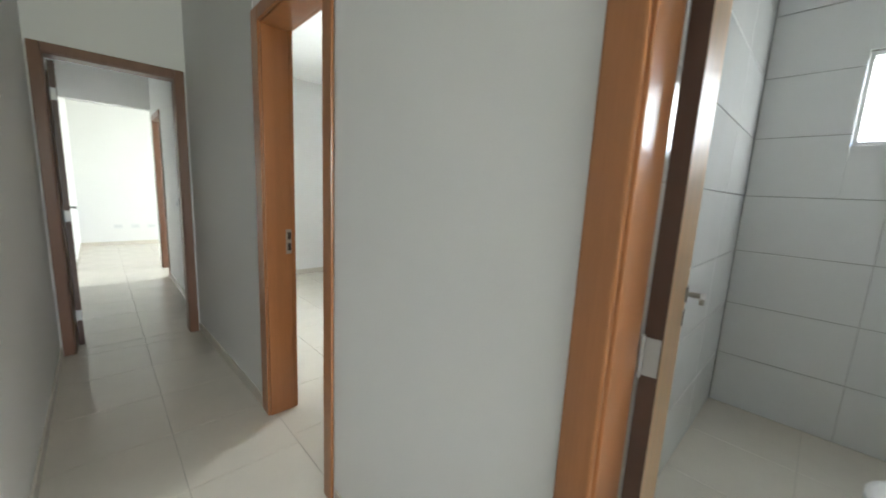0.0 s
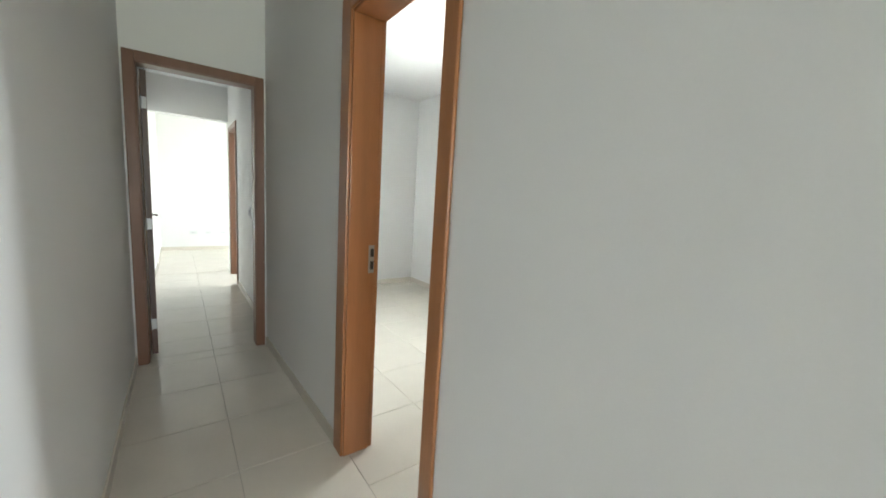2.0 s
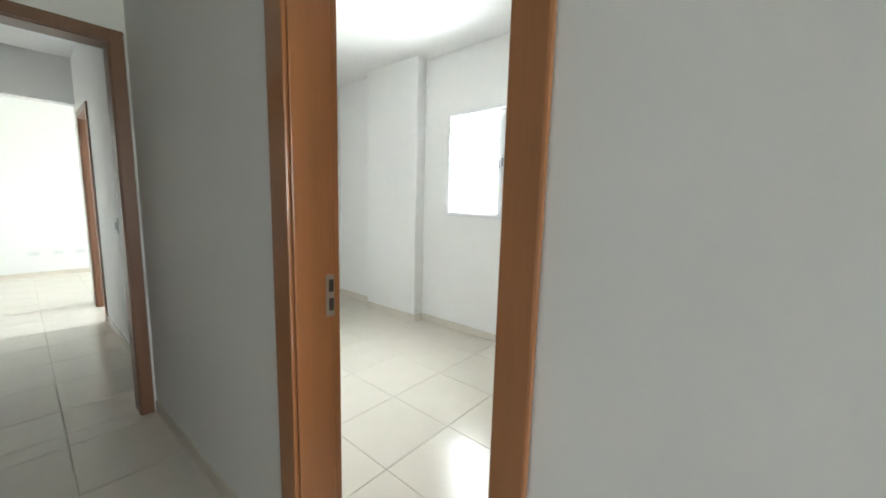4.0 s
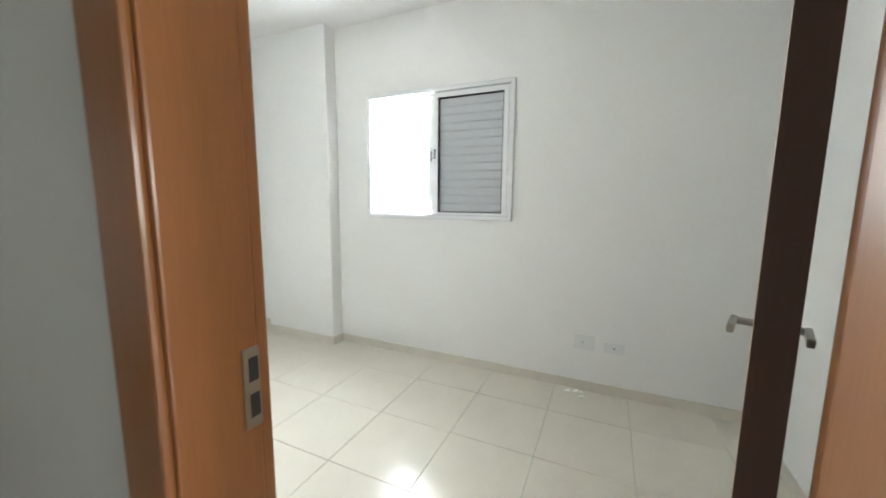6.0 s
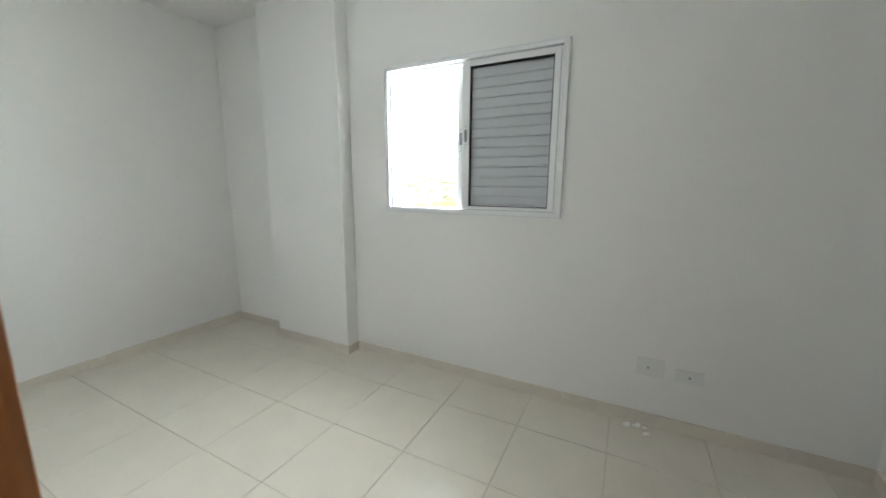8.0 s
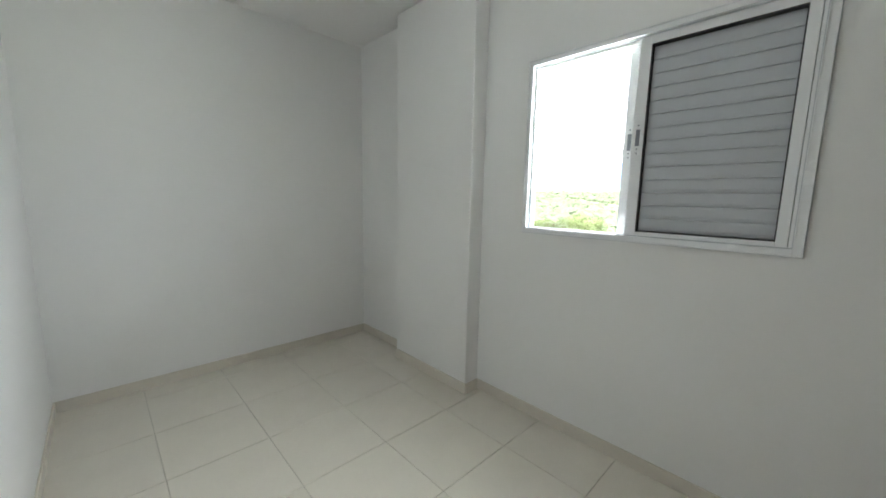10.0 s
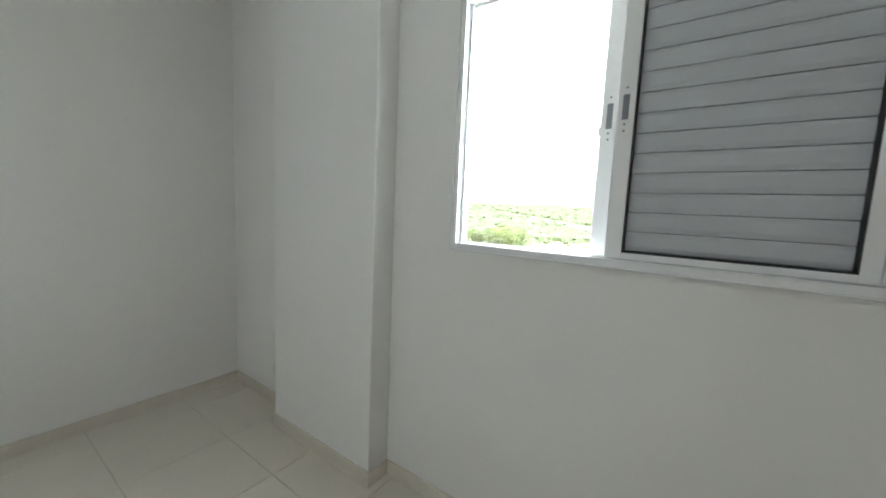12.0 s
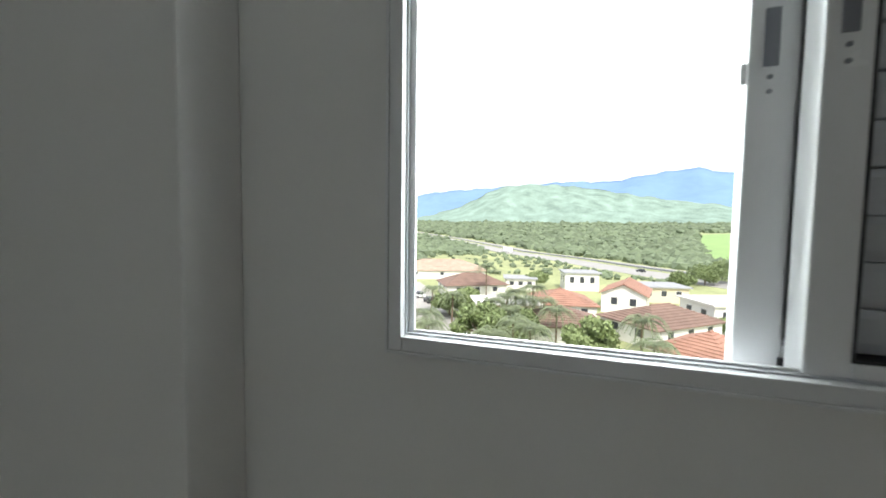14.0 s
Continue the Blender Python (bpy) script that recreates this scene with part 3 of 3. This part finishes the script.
# ---- outdoors: houses ----
def house(base, turn, w, d, h, rise, kind, wall_mat, roof_mat, label, windows=((0.3, 0), (0.7, 0)), over=0.6):
    """A house w by d with walls h high; gable or hip roof, ridge along x."""
    t = thing("house", (base[0], base[1], ZG, 0, 0, turn), label, "house", "houses below the window")
    m = pose(base[0], base[1], ZG, 0, 0, turn)
    x, y = w / 2, d / 2
    b = bmesh.new()
    for q in (boxes((-x, x, -y, y, -0.5, h)),):
        b = q
    if kind == "gable":
        for sx in (-x, x - 0.2):
            vs = [b.verts.new(c) for c in ((sx, -y, h), (sx, y, h), (sx, 0, h + rise), (sx + 0.2, -y, h), (sx + 0.2, y, h), (sx + 0.2, 0, h + rise))]
            for f in ((0, 1, 2), (5, 4, 3), (0, 2, 5, 3), (1, 4, 5, 2)):
                b.faces.new([vs[i] for i in f])
    b.transform(m)
    part("wall", b, wall_mat, t)
    X, Y = x + over, y + over
    hx = X if kind == "gable" else max(X - Y, 0.3)
    low = h - over * rise / y
    b = bmesh.new()
    n = 9
    if kind == "flat":
        b = boxes((-X, X, -Y, Y, h, h + 0.35))
    else:
        # each slope is one shell whose courses step a little proud of each other
        b.free()
        b = None
        slopes = [("y", -1), ("y", 1)] + ([("x", -1), ("x", 1)] if kind == "hip" else [])
        for ax, sg in slopes:
            sb = bmesh.new()
            rows = []
            for k in range(n):
                for f, lift in ((k / n, 0.17), ((k + 1) / n, 0.06)):
                    z = low + (h + rise - low) * f
                    xx, yy = X + (hx - X) * f, Y * (1 - f)
                    ends = ((-xx, sg * yy), (xx, sg * yy)) if ax == "y" else ((sg * xx, -yy), (sg * xx, yy))
                    rows.append([sb.verts.new((e[0], e[1], z + lift)) for e in ends])
            under = [[sb.verts.new((v.co.x, v.co.y, v.co.z - 0.2)) for v in rows[i]] for i in (0, -1)]
            for p, q in zip(rows, rows[1:]):
                sb.faces.new((p[0], p[1], q[1], q[0]))
            sb.faces.new((under[0][0], under[1][0], under[1][1], under[0][1]))
            sb.faces.new((rows[0][0], under[0][0], under[0][1], rows[0][1]))
            sb.faces.new([under[0][0]] + [w[0] for w in rows] + [under[1][0]])
            sb.faces.new([under[0][1]] + [w[1] for w in rows] + [under[1][1]])
            sb.transform(m)
            part("roof_slope", sb, roof_mat, t)
    if kind == "flat":
        b.transform(m)
        part("roof", b, roof_mat, t)
    else:
        part("ridge", rod(m @ Vector((-hx, 0, h + rise + 0.1)), m @ Vector((hx, 0, h + rise + 0.1)), 0.16, sides=8), roof_mat, t)
    for u, side in windows:
        ww, z0, z1 = 1.3, h * 0.45, h * 0.8
        if side == 0:
            spec, fr = (-x + u * w - ww / 2, -x + u * w + ww / 2, -y - 0.05, -y + 0.02, z0, z1), (-x + u * w - ww / 2 - 0.1, -x + u * w + ww / 2 + 0.1, -y - 0.03, -y + 0.02, z0 - 0.1, z1 + 0.1)
        elif side == 2:
            spec, fr = (-x + u * w - ww / 2, -x + u * w + ww / 2, y - 0.02, y + 0.05, z0, z1), (-x + u * w - ww / 2 - 0.1, -x + u * w + ww / 2 + 0.1, y - 0.02, y + 0.03, z0 - 0.1, z1 + 0.1)
        elif side == 3:
            spec, fr = (x - 0.02, x + 0.05, -y + u * d - ww / 2, -y + u * d + ww / 2, z0, z1), (x - 0.02, x + 0.03, -y + u * d - ww / 2 - 0.1, -y + u * d + ww / 2 + 0.1, z0 - 0.1, z1 + 0.1)
        else:
            spec, fr = (-x - 0.05, -x + 0.02, -y + u * d - ww / 2, -y + u * d + ww / 2, z0, z1), (-x - 0.03, -x + 0.02, -y + u * d - ww / 2 - 0.1, -y + u * d + ww / 2 + 0.1, z0 - 0.1, z1 + 0.1)
        wd = part("window", boxes(fr, turn=m), house_white, t)
        part("pane", boxes(spec, turn=m), dark_pane, wd)
    return t


SIDE = ((0.2, 2), (0.5, 2), (0.8, 2), (0.3, 3), (0.72, 3), (0.5, 1))
house((102, 26), 120, 17, 11, 3.6, 2.4, "hip", house_white, roof_brown, "white house with a weathered brown hip roof by the street", SIDE)
house((136, 46), 110, 32, 17, 3.4, 3.2, "hip", house_white, roof_pale, "long low white building with a faded pale tile roof", SIDE)
house((118, 14), 100, 9, 8, 3.4, 0.6, "flat", house_white, roof_grey, "white house with a flat grey roof", SIDE)
house((124, -4), 100, 10, 8, 5.4, 0.5, "flat", house_white, roof_grey, "white two-storey house with a flat grey roof", SIDE)
house((96, -13), 165, 13, 9, 4.6, 2.2, "gable", house_white, roof_red, "white house with a steep terracotta gable roof", SIDE)
house((112, -23), 100, 12, 9, 4.0, 0.5, "flat", house_cream, roof_grey, "cream house with a terrace roof", SIDE)
house((84, 2), 100, 12, 12, 3.6, 2.2, "hip", house_white, roof_red, "white house with a terracotta hip roof", SIDE)
house((76, 13), 110, 12, 8, 3.8, 0.4, "flat", house_cream, house_white, "cream flat-roofed house among palms", SIDE)
house((67, 2.0), 100, 12, 10, 3.2, 2.0, "hip", house_white, roof_brown, "low house with a brown tile roof", SIDE)
house((73, -14.5), 130, 16, 11, 3.5, 2.2, "hip", house_white, roof_brown, "long white house with a weathered brown roof", SIDE)
house((56, -16.2), 140, 10, 9, 3.4, 2.2, "hip", house_white, roof_red, "house with a patched terracotta roof", SIDE)
house((84, -28), 110, 11, 9, 5.2, 0.5, "flat", house_white, house_white, "white house with a flat white roof", SIDE)
house((112, 70), 110, 16, 12, 3.4, 2.0, "hip", house_white, roof_grey, "white house with a pale grey roof", SIDE)


for gx, gy, gt, gl in ((80, 24, 38, 16), (98, 33.5, 25, 14), (88, 41, 30, 22), (86, 6, 100, 16), (82, -22, 110, 14)):
    gw = thing("garden_wall", (gx, gy, ZG, 0, 0, gt), "white rendered garden wall between the houses", "wall")
    part("panel", boxes((-gl / 2, gl / 2, -0.1, 0.1, -0.3, 2.2), turn=pose(gx, gy, ZG, 0, 0, gt)), house_white, gw)
    part("coping", boxes((-gl / 2, gl / 2, -0.16, 0.16, 2.202, 2.3), turn=pose(gx, gy, ZG, 0, 0, gt)), house_cream, gw)


# ---- vehicles ----
def vehicle(name, base, turn, length, width, height, body_mat, label, boxy=False):
    z = ground_z(base[0], base[1]) + 0.12
    v = thing(name, (base[0], base[1], z, 0, 0, turn), label, name)
    m = pose(base[0], base[1], z, 0, 0, turn)
    L, W = length / 2, width / 2
    cab = (-L * 0.6, L * 0.35) if not boxy else (-L, L * 0.98)
    lower = boxes((-L, L, -W, W, 0.35, height * 0.55), bevel=0.12, turn=m)
    part("body", lower, body_mat, v)
    part("cabin", boxes((cab[0], cab[1], -W * 0.9, W * 0.9, height * 0.5, height), bevel=0.18, turn=m), body_mat if boxy else dark_pane, v)
    for sx in (-0.62, 0.62):
        for sy in (-1, 1):
            part("wheel", rod(m @ Vector((sx * L, sy * (W - 0.2), 0.33)), m @ Vector((sx * L, sy * (W + 0.02), 0.33)), 0.33, sides=14), tyre_mat, v)
    return v


vehicle("car", (86, 33), 40, 4.4, 1.8, 1.5, car_paint, "dark parked car on the pale street")
vehicle("car", (92, 38), 40, 4.4, 1.8, 1.5, white_paint, "pale parked car on the pale street")
vehicle("truck", (304, 42), 33, 13.0, 2.6, 4.0, white_paint, "white box truck on the highway", True)
vehicle("car", (186, -34), 33, 4.4, 1.8, 1.5, car_paint, "dark car on the highway")


# ---- trees ----
def leaves(centres, count, size, rng, droop=0.3):
    """Loose leaf blades scattered in the given balls."""
    verts, faces = [], []
    for (c, r) in centres:
        for _ in range(count):
            d = rng.normal(size=3)
            d /= np.linalg.norm(d) + 1e-9
            p = np.array(c) + d * r * rng.uniform(0.55, 1.0) * np.array((1, 1, 0.8))
            u = rng.normal(size=3)
            u /= np.linalg.norm(u)
            w = np.cross(u, d + rng.normal(size=3) * 0.5)
            w /= np.linalg.norm(w) + 1e-9
            s = size * rng.uniform(0.6, 1.3)
            i = len(verts)
            verts += [tuple(p - u * s), tuple(p + w * s * 0.5), tuple(p + u * s), tuple(p - w * s * 0.5)]
            faces.append((i, i + 1, i + 2, i + 3))
    me = bpy.data.meshes.new("crown")
    me.from_pydata(verts, [], faces)
    return me


def child(name, me, material, parent):
    me.materials.append(material)
    ob = new(name, me)
    ob.parent = parent
    ob.matrix_parent_inverse = BASES[parent.name].inverted()
    return ob


def tree(x, y, height, spread, material, seed, label):
    rng = np.random.default_rng(seed)
    z = ground_z(x, y)
    t = thing("tree", (x, y, z), label, "tree", "trees below the window")
    trunk_top = height * 0.4
    b = rod((x, y, z - 0.2), (x, y, z + trunk_top), height * 0.03, height * 0.02, 9)
    balls = []
    for k in range(22):
        a, e = rng.uniform(0, 6.28), rng.uniform(0.1, 1.0)
        rr = spread * math.sqrt(rng.uniform(0.05, 1)) * 0.72
        c = (x + rr * math.cos(a), y + rr * math.sin(a), z + height * (0.26 + 0.56 * e * (1 - 0.45 * rr / spread)))
        balls.append((c, spread * rng.uniform(0.26, 0.42)))
        if k < 7:
            b = join(b, rod((x, y, z + trunk_top * 0.9), c, height * 0.014, height * 0.005, 6))
    part("trunk", b, bark, t)
    child("crown", leaves(balls, 330, 0.29, rng), material, t)


def palm(x, y, height, seed, label="slender palm with arching green fronds"):
    rng = np.random.default_rng(seed)
    z = ground_z(x, y)
    t = thing("palm_tree", (x, y, z), label, "palm tree", "palms below the window")
    top = Vector((x + rng.uniform(-0.4, 0.4), y + rng.uniform(-0.4, 0.4), z + height))
    part("trunk", rod((x, y, z - 0.2), top, 0.2, 0.12, 9), bark, t)
    verts, faces = [], []
    for k in range(24):
        a, up, ln = k * 2.4 + rng.uniform(-0.2, 0.2), rng.uniform(0.15, 1.2), rng.uniform(2.8, 4.2)
        h = Vector((math.cos(a), math.sin(a), 0))
        side = Vector((-h.y, h.x, 0))
        line = []
        for s in range(9):
            f = s / 8
            line.append(top + h * ln * f * (1 - 0.15 * f) + Vector((0, 0, ln * (up * f - (0.55 + up) * f * f))))
        for s in range(1, 9):
            for g in (-1, 1):
                for q in range(2):
                    p = line[s - 1].lerp(line[s], 0.5 * q + 0.25)
                    wl = 0.95 * (1 - abs(s / 8 - 0.45)) * rng.uniform(0.8, 1.1)
                    tip = p + side * g * wl + h * 0.3 + Vector((0, 0, -0.35 * wl))
                    i = len(verts)
                    verts += [tuple(p), tuple(p + h * 0.16), tuple(tip)]
                    faces.append((i, i + 1, i + 2))
            i = len(verts)
            verts += [tuple(line[s - 1] - side * 0.04), tuple(line[s - 1] + side * 0.04), tuple(line[s] + side * 0.04), tuple(line[s] - side * 0.04)]
            faces.append((i, i + 1, i + 2, i + 3))
    me = bpy.data.meshes.new("crown")
    me.from_pydata(verts, [], faces)
    child("crown", me, palm_mat, t)


broad = "broad leafy tree with a dense green crown"
tree(53, 13.6, 9.5, 4.4, leaf_mat, 1, broad)
tree(61, 8.2, 6.4, 3.4, leaf_mat, 13, broad)
tree(75, 24.5, 6.0, 4.0, leaf_mat, 2, broad)
tree(49, -1.3, 9.6, 3.9, leaf_light, 3, "broad leafy tree with a light green crown")
tree(122, 9, 6.0, 4.6, leaf_light, 4, "rounded light green tree behind the houses")
tree(90, 24, 4.0, 3.6, leaf_light, 5, "low light green tree beside a house")
tree(150, -47, 8.0, 7.0, leaf_mat, 6, broad)
tree(158, -58, 10.0, 8.0, leaf_mat, 7, broad)
tree(141, -38, 6.0, 5.0, leaf_mat, 8, broad)
tree(79, -26, 4.0, 3.2, leaf_mat, 9, "low dark green tree beside a white wall")
tree(150, 70.5, 15.5, 10.0, leaf_light, 10, broad)
tree(165, 85, 12.0, 8.0, leaf_mat, 11, broad)
tree(158, 96, 10.0, 8.0, leaf_mat, 12, broad)
palm(93, 20, 9.0, 21)
for k, (px, py, ph) in enumerate([(70, 10.2, 7.0), (66, 11.6, 6.6), (74, 7.2, 7.4), (67, 8.2, 6.2), (62, 9.8, 5.4), (51.1, -7.2, 7.6), (46.3, -7.4, 6.2), (47.3, 5.8, 6.3), (49.1, 8.4, 6.5), (44.4, 10.2, 6.0), (46.2, 18.8, 6.0), (49.5, 20.5, 6.4), (58.1, 2.8, 6.4), (76, 29, 5.4), (70, 22.5, 5.6), (64, 13.5, 6.0), (66, 5.2, 6.2),
                                 (146, 72, 8.0), (142, 77, 8.0), (150, 78, 9.0), (139, 71, 7.0), (146, 84, 8.0), (152, 90, 8.0)]):
    palm(px, py, ph, 30 + k)

# ---- forest, hills ----
rng = np.random.default_rng(5)
bm = bmesh.new()
bmesh.ops.create_icosphere(bm, subdivisions=1, radius=1)
bv = np.array([v.co[:] for v in bm.verts])
bf = np.array([[v.index for v in f.verts] for f in bm.faces])
bm.free()


def road_side(x, y):
    """How far a point lies beyond the highway."""
    best, out = 1e9, 0
    for a, b in zip(ROAD, ROAD[1:]):
        a, b = Vector(a), Vector(b)
        d = b - a
        f = max(0, min(1, (Vector((x, y)) - a).dot(d) / d.length_squared))
        q = Vector((x, y)) - a - d * f
        if q.length < best:
            best, out = q.length, q.length * (1 if d.x * q.y - d.y * q.x < 0 else -1)
    return out


V, F, count = [], [], 0
while count < 12500:
    az, u = radians(rng.uniform(-32, 48)), rng.uniform(0, 1)
    r = 150 * (1650 / 150) ** u
    x, y = r * math.cos(az), r * math.sin(az)
    beyond = road_side(x, y)
    if 235 < x < 800 and -(x * 0.30) > y + 8 and -(x * 0.30) - y < 0.12 * x + 15 and r > 240:
        continue
    if beyond < 32 and not (beyond < -13 and (az > radians(21) or (az > radians(12) and r > 265) or rng.uniform() < (0.5 if beyond > -32 else 0.10))):
        continue
    s = (1.9 + r * 0.0046) * rng.uniform(0.5, 1.5)
    if beyond < 0 and az < radians(21) and not (az > radians(12) and r > 265):
        s *= 0.4 if beyond > -32 else 0.45
    v = bv * (1 + rng.normal(size=(len(bv), 1)) * 0.28) * (s, s, s * 0.75)
    V.append(v + (x, y, ground_z(x, y) + s * 0.35))
    F.append(bf + count * len(bv))
    count += 1
me = bpy.data.meshes.new("forest")
me.from_pydata(np.concatenate(V).tolist(), [], np.concatenate(F).tolist())
me.materials.append(forest_mat)
tagged(new("forest", me), "dense green forest covering the plain to the hills", "forest", kind="stuff")


def hills(name, material, r0, r1, ridge, label, rough):
    """A range whose ridge stands at the height that ridge(azimuth) gives in degrees."""
    b = bmesh.new()
    rows = []
    n, k = 150, 16
    for i in range(n):
        az = -60 + 120 * i / (n - 1)
        row = []
        for j in range(k):
            f = j / (k - 1)
            r = r0 + (r1 - r0) * f
            top = r1 * math.tan(radians(ridge(az)))
            p = Vector((r * math.cos(radians(az)), r * math.sin(radians(az)), 0))
            wob = noise.fractal(p * 0.0022, 1.0, 2.0, 5) * rough * f * (1 - f) * 1.5
            row.append(b.verts.new((p.x, p.y, 20 + (top - 20) * (f ** 0.9) + wob * top)))
        row.append(b.verts.new((row[-1].co.x * 1.03, row[-1].co.y * 1.03, 0)))
        rows.append(row)
    for a, c in zip(rows, rows[1:]):
        for j in range(k):
            b.faces.new((a[j], a[j + 1], c[j + 1], c[j]))
    solid(name, b, material, label, "mountain", smooth=True)


def near_ridge(az):
    return float(np.interp(az, (-60, -24, -15, -8.5, -5, 0, 5, 9, 15, 21, 30, 60), (2.4, 3.0, 4.3, 5.5, 6.2, 6.9, 7.0, 6.6, 3.6, 1.9, 1.4, 1.4))) + 0.1 * math.sin(az * 1.9) + 0.06 * math.sin(az * 5.3)


def far_ridge(az):
    return float(np.interp(az, (-60, -26, -20, -17, -12, -7, -1, 9, 17, 21.5, 26, 34, 60), (4.0, 6.6, 7.6, 8.4, 7.9, 7.1, 7.3, 6.6, 6.0, 5.3, 3.6, 2.0, 1.8))) + 0.09 * math.sin(az * 1.7) + 0.06 * math.sin(az * 4.7)


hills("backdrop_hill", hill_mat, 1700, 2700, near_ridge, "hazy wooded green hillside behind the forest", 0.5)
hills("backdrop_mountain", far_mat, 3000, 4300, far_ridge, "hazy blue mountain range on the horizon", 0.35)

# ---- tiles, last ----
TILE_MESH = {}


def slab(w, d, t, bevel=0.0015):
    key = (round(w, 3), round(d, 3), t)
    if key not in TILE_MESH:
        b = bmesh.new()
        x, y = w / 2, d / 2
        lo = [b.verts.new((sx * x, sy * y, 0)) for sx, sy in ((-1, -1), (1, -1), (1, 1), (-1, 1))]
        mi = [b.verts.new((sx * x, sy * y, t - bevel)) for sx, sy in ((-1, -1), (1, -1), (1, 1), (-1, 1))]
        hi = [b.verts.new((sx * (x - bevel), sy * (y - bevel), t)) for sx, sy in ((-1, -1), (1, -1), (1, 1), (-1, 1))]
        for p, q in ((lo, mi), (mi, hi)):
            for i in range(4):
                b.faces.new((p[i], p[(i + 1) % 4], q[(i + 1) % 4], q[i]))
        b.faces.new(hi)
        me = bpy.data.meshes.new("tile")
        b.to_mesh(me)
        b.free()
        TILE_MESH[key] = me
    return TILE_MESH[key]


def tile_floor(x0, x1, y0, y1, ox, oy, sx=0.467, size=0.467, joint=0.0024, t=0.004):
    """Square tiles over a rectangle, cut at its edges; joints run through (ox, oy)."""
    for i in range(math.floor((x0 - ox) / sx), math.ceil((x1 - ox) / sx)):
        for j in range(math.floor((y0 - oy) / size), math.ceil((y1 - oy) / size)):
            a0, a1 = max(x0, ox + i * sx + joint / 2), min(x1, ox + (i + 1) * sx - joint / 2)
            b0, b1 = max(y0, oy + j * size + joint / 2), min(y1, oy + (j + 1) * size - joint / 2)
            if a1 - a0 < 0.02 or b1 - b0 < 0.02:
                continue
            me = slab(a1 - a0, b1 - b0, t)
            if not me.materials:
                me.materials.append(floor_tile)
            ob = new("tile", me)
            ob.parent = floor
            ob.location = ((a0 + a1) / 2, (b0 + b1) / 2, 0.0)


tile_floor(-0.885, 0.051, -1.72, 3.70, -0.416, 2.623)
tile_floor(0.051, 0.576, 0.65, 5.215, 0.051, 2.233, 0.525)
tile_floor(0.576, 2.34, 0.65, 5.215, 1.043, 2.233)
tile_floor(-0.90, RX, 3.702, 6.86, -0.416, 2.623)
tile_floor(-0.90, 3.5, 6.862, 9.2, -0.416, 2.623)
tile_floor(0.051, 2.35, -1.2, 0.377, 0.45, 0.377)


def tile_wall(parent, along, at, a0, a1, zs, oa, width, hole=None, t=0.008, joint=0.004):
    """Wall tiles facing -along; cut round a hole (a0, a1, z0, z1)."""
    for k in range(len(zs) - 1):
        z0, z1 = zs[k] + joint / 2, zs[k + 1] - joint / 2
        for i in range(math.floor((a0 - oa) / width), math.ceil((a1 - oa) / width)):
            p, q = max(a0, oa + i * width + 0.001), min(a1, oa + (i + 1) * width - 0.001)
            if q - p < 0.02:
                continue
            cells = [(p, q, z0, z1)]
            if hole and p < hole[1] and q > hole[0] and z0 < hole[3] and z1 > hole[2]:
                cells = [(p, min(q, hole[0]), z0, z1), (max(p, hole[1]), q, z0, z1),
                         (max(p, hole[0]), min(q, hole[1]), z0, min(z1, hole[2])), (max(p, hole[0]), min(q, hole[1]), max(z0, hole[3]), z1)]
            for c0, c1, d0, d1 in cells:
                if c1 - c0 < 0.01 or d1 - d0 < 0.01:
                    continue
                me = slab(c1 - c0, d1 - d0, t)
                if not me.materials:
                    me.materials.append(bath_tile)
                ob = new("tile", me)
                ob.parent = parent
                if along == "x":
                    ob.matrix_basis = Matrix.Translation((at, (c0 + c1) / 2, (d0 + d1) / 2)) @ Matrix(((0, 0, -1, 0), (-1, 0, 0, 0), (0, 1, 0, 0), (0, 0, 0, 1)))
                else:
                    ob.matrix_basis = Matrix.Translation(((c0 + c1) / 2, at, (d0 + d1) / 2)) @ Matrix(((1, 0, 0, 0), (0, 0, -1, 0), (0, 1, 0, 0), (0, 0, 0, 1)))


COURSES = [0.004 + 0.3435 * k for k in range(8)] + [H]
tile_wall(bpy.data.objects["wall_bathroom_window"], "x", 2.352, -1.2, 0.377, COURSES, -0.213, 0.58, (-0.66, -0.035, 1.66, 2.14))
tile_wall(bpy.data.objects["wall_bathroom_side"], "y", 0.377, 0.146, 2.342, COURSES, 0.02, 0.58)
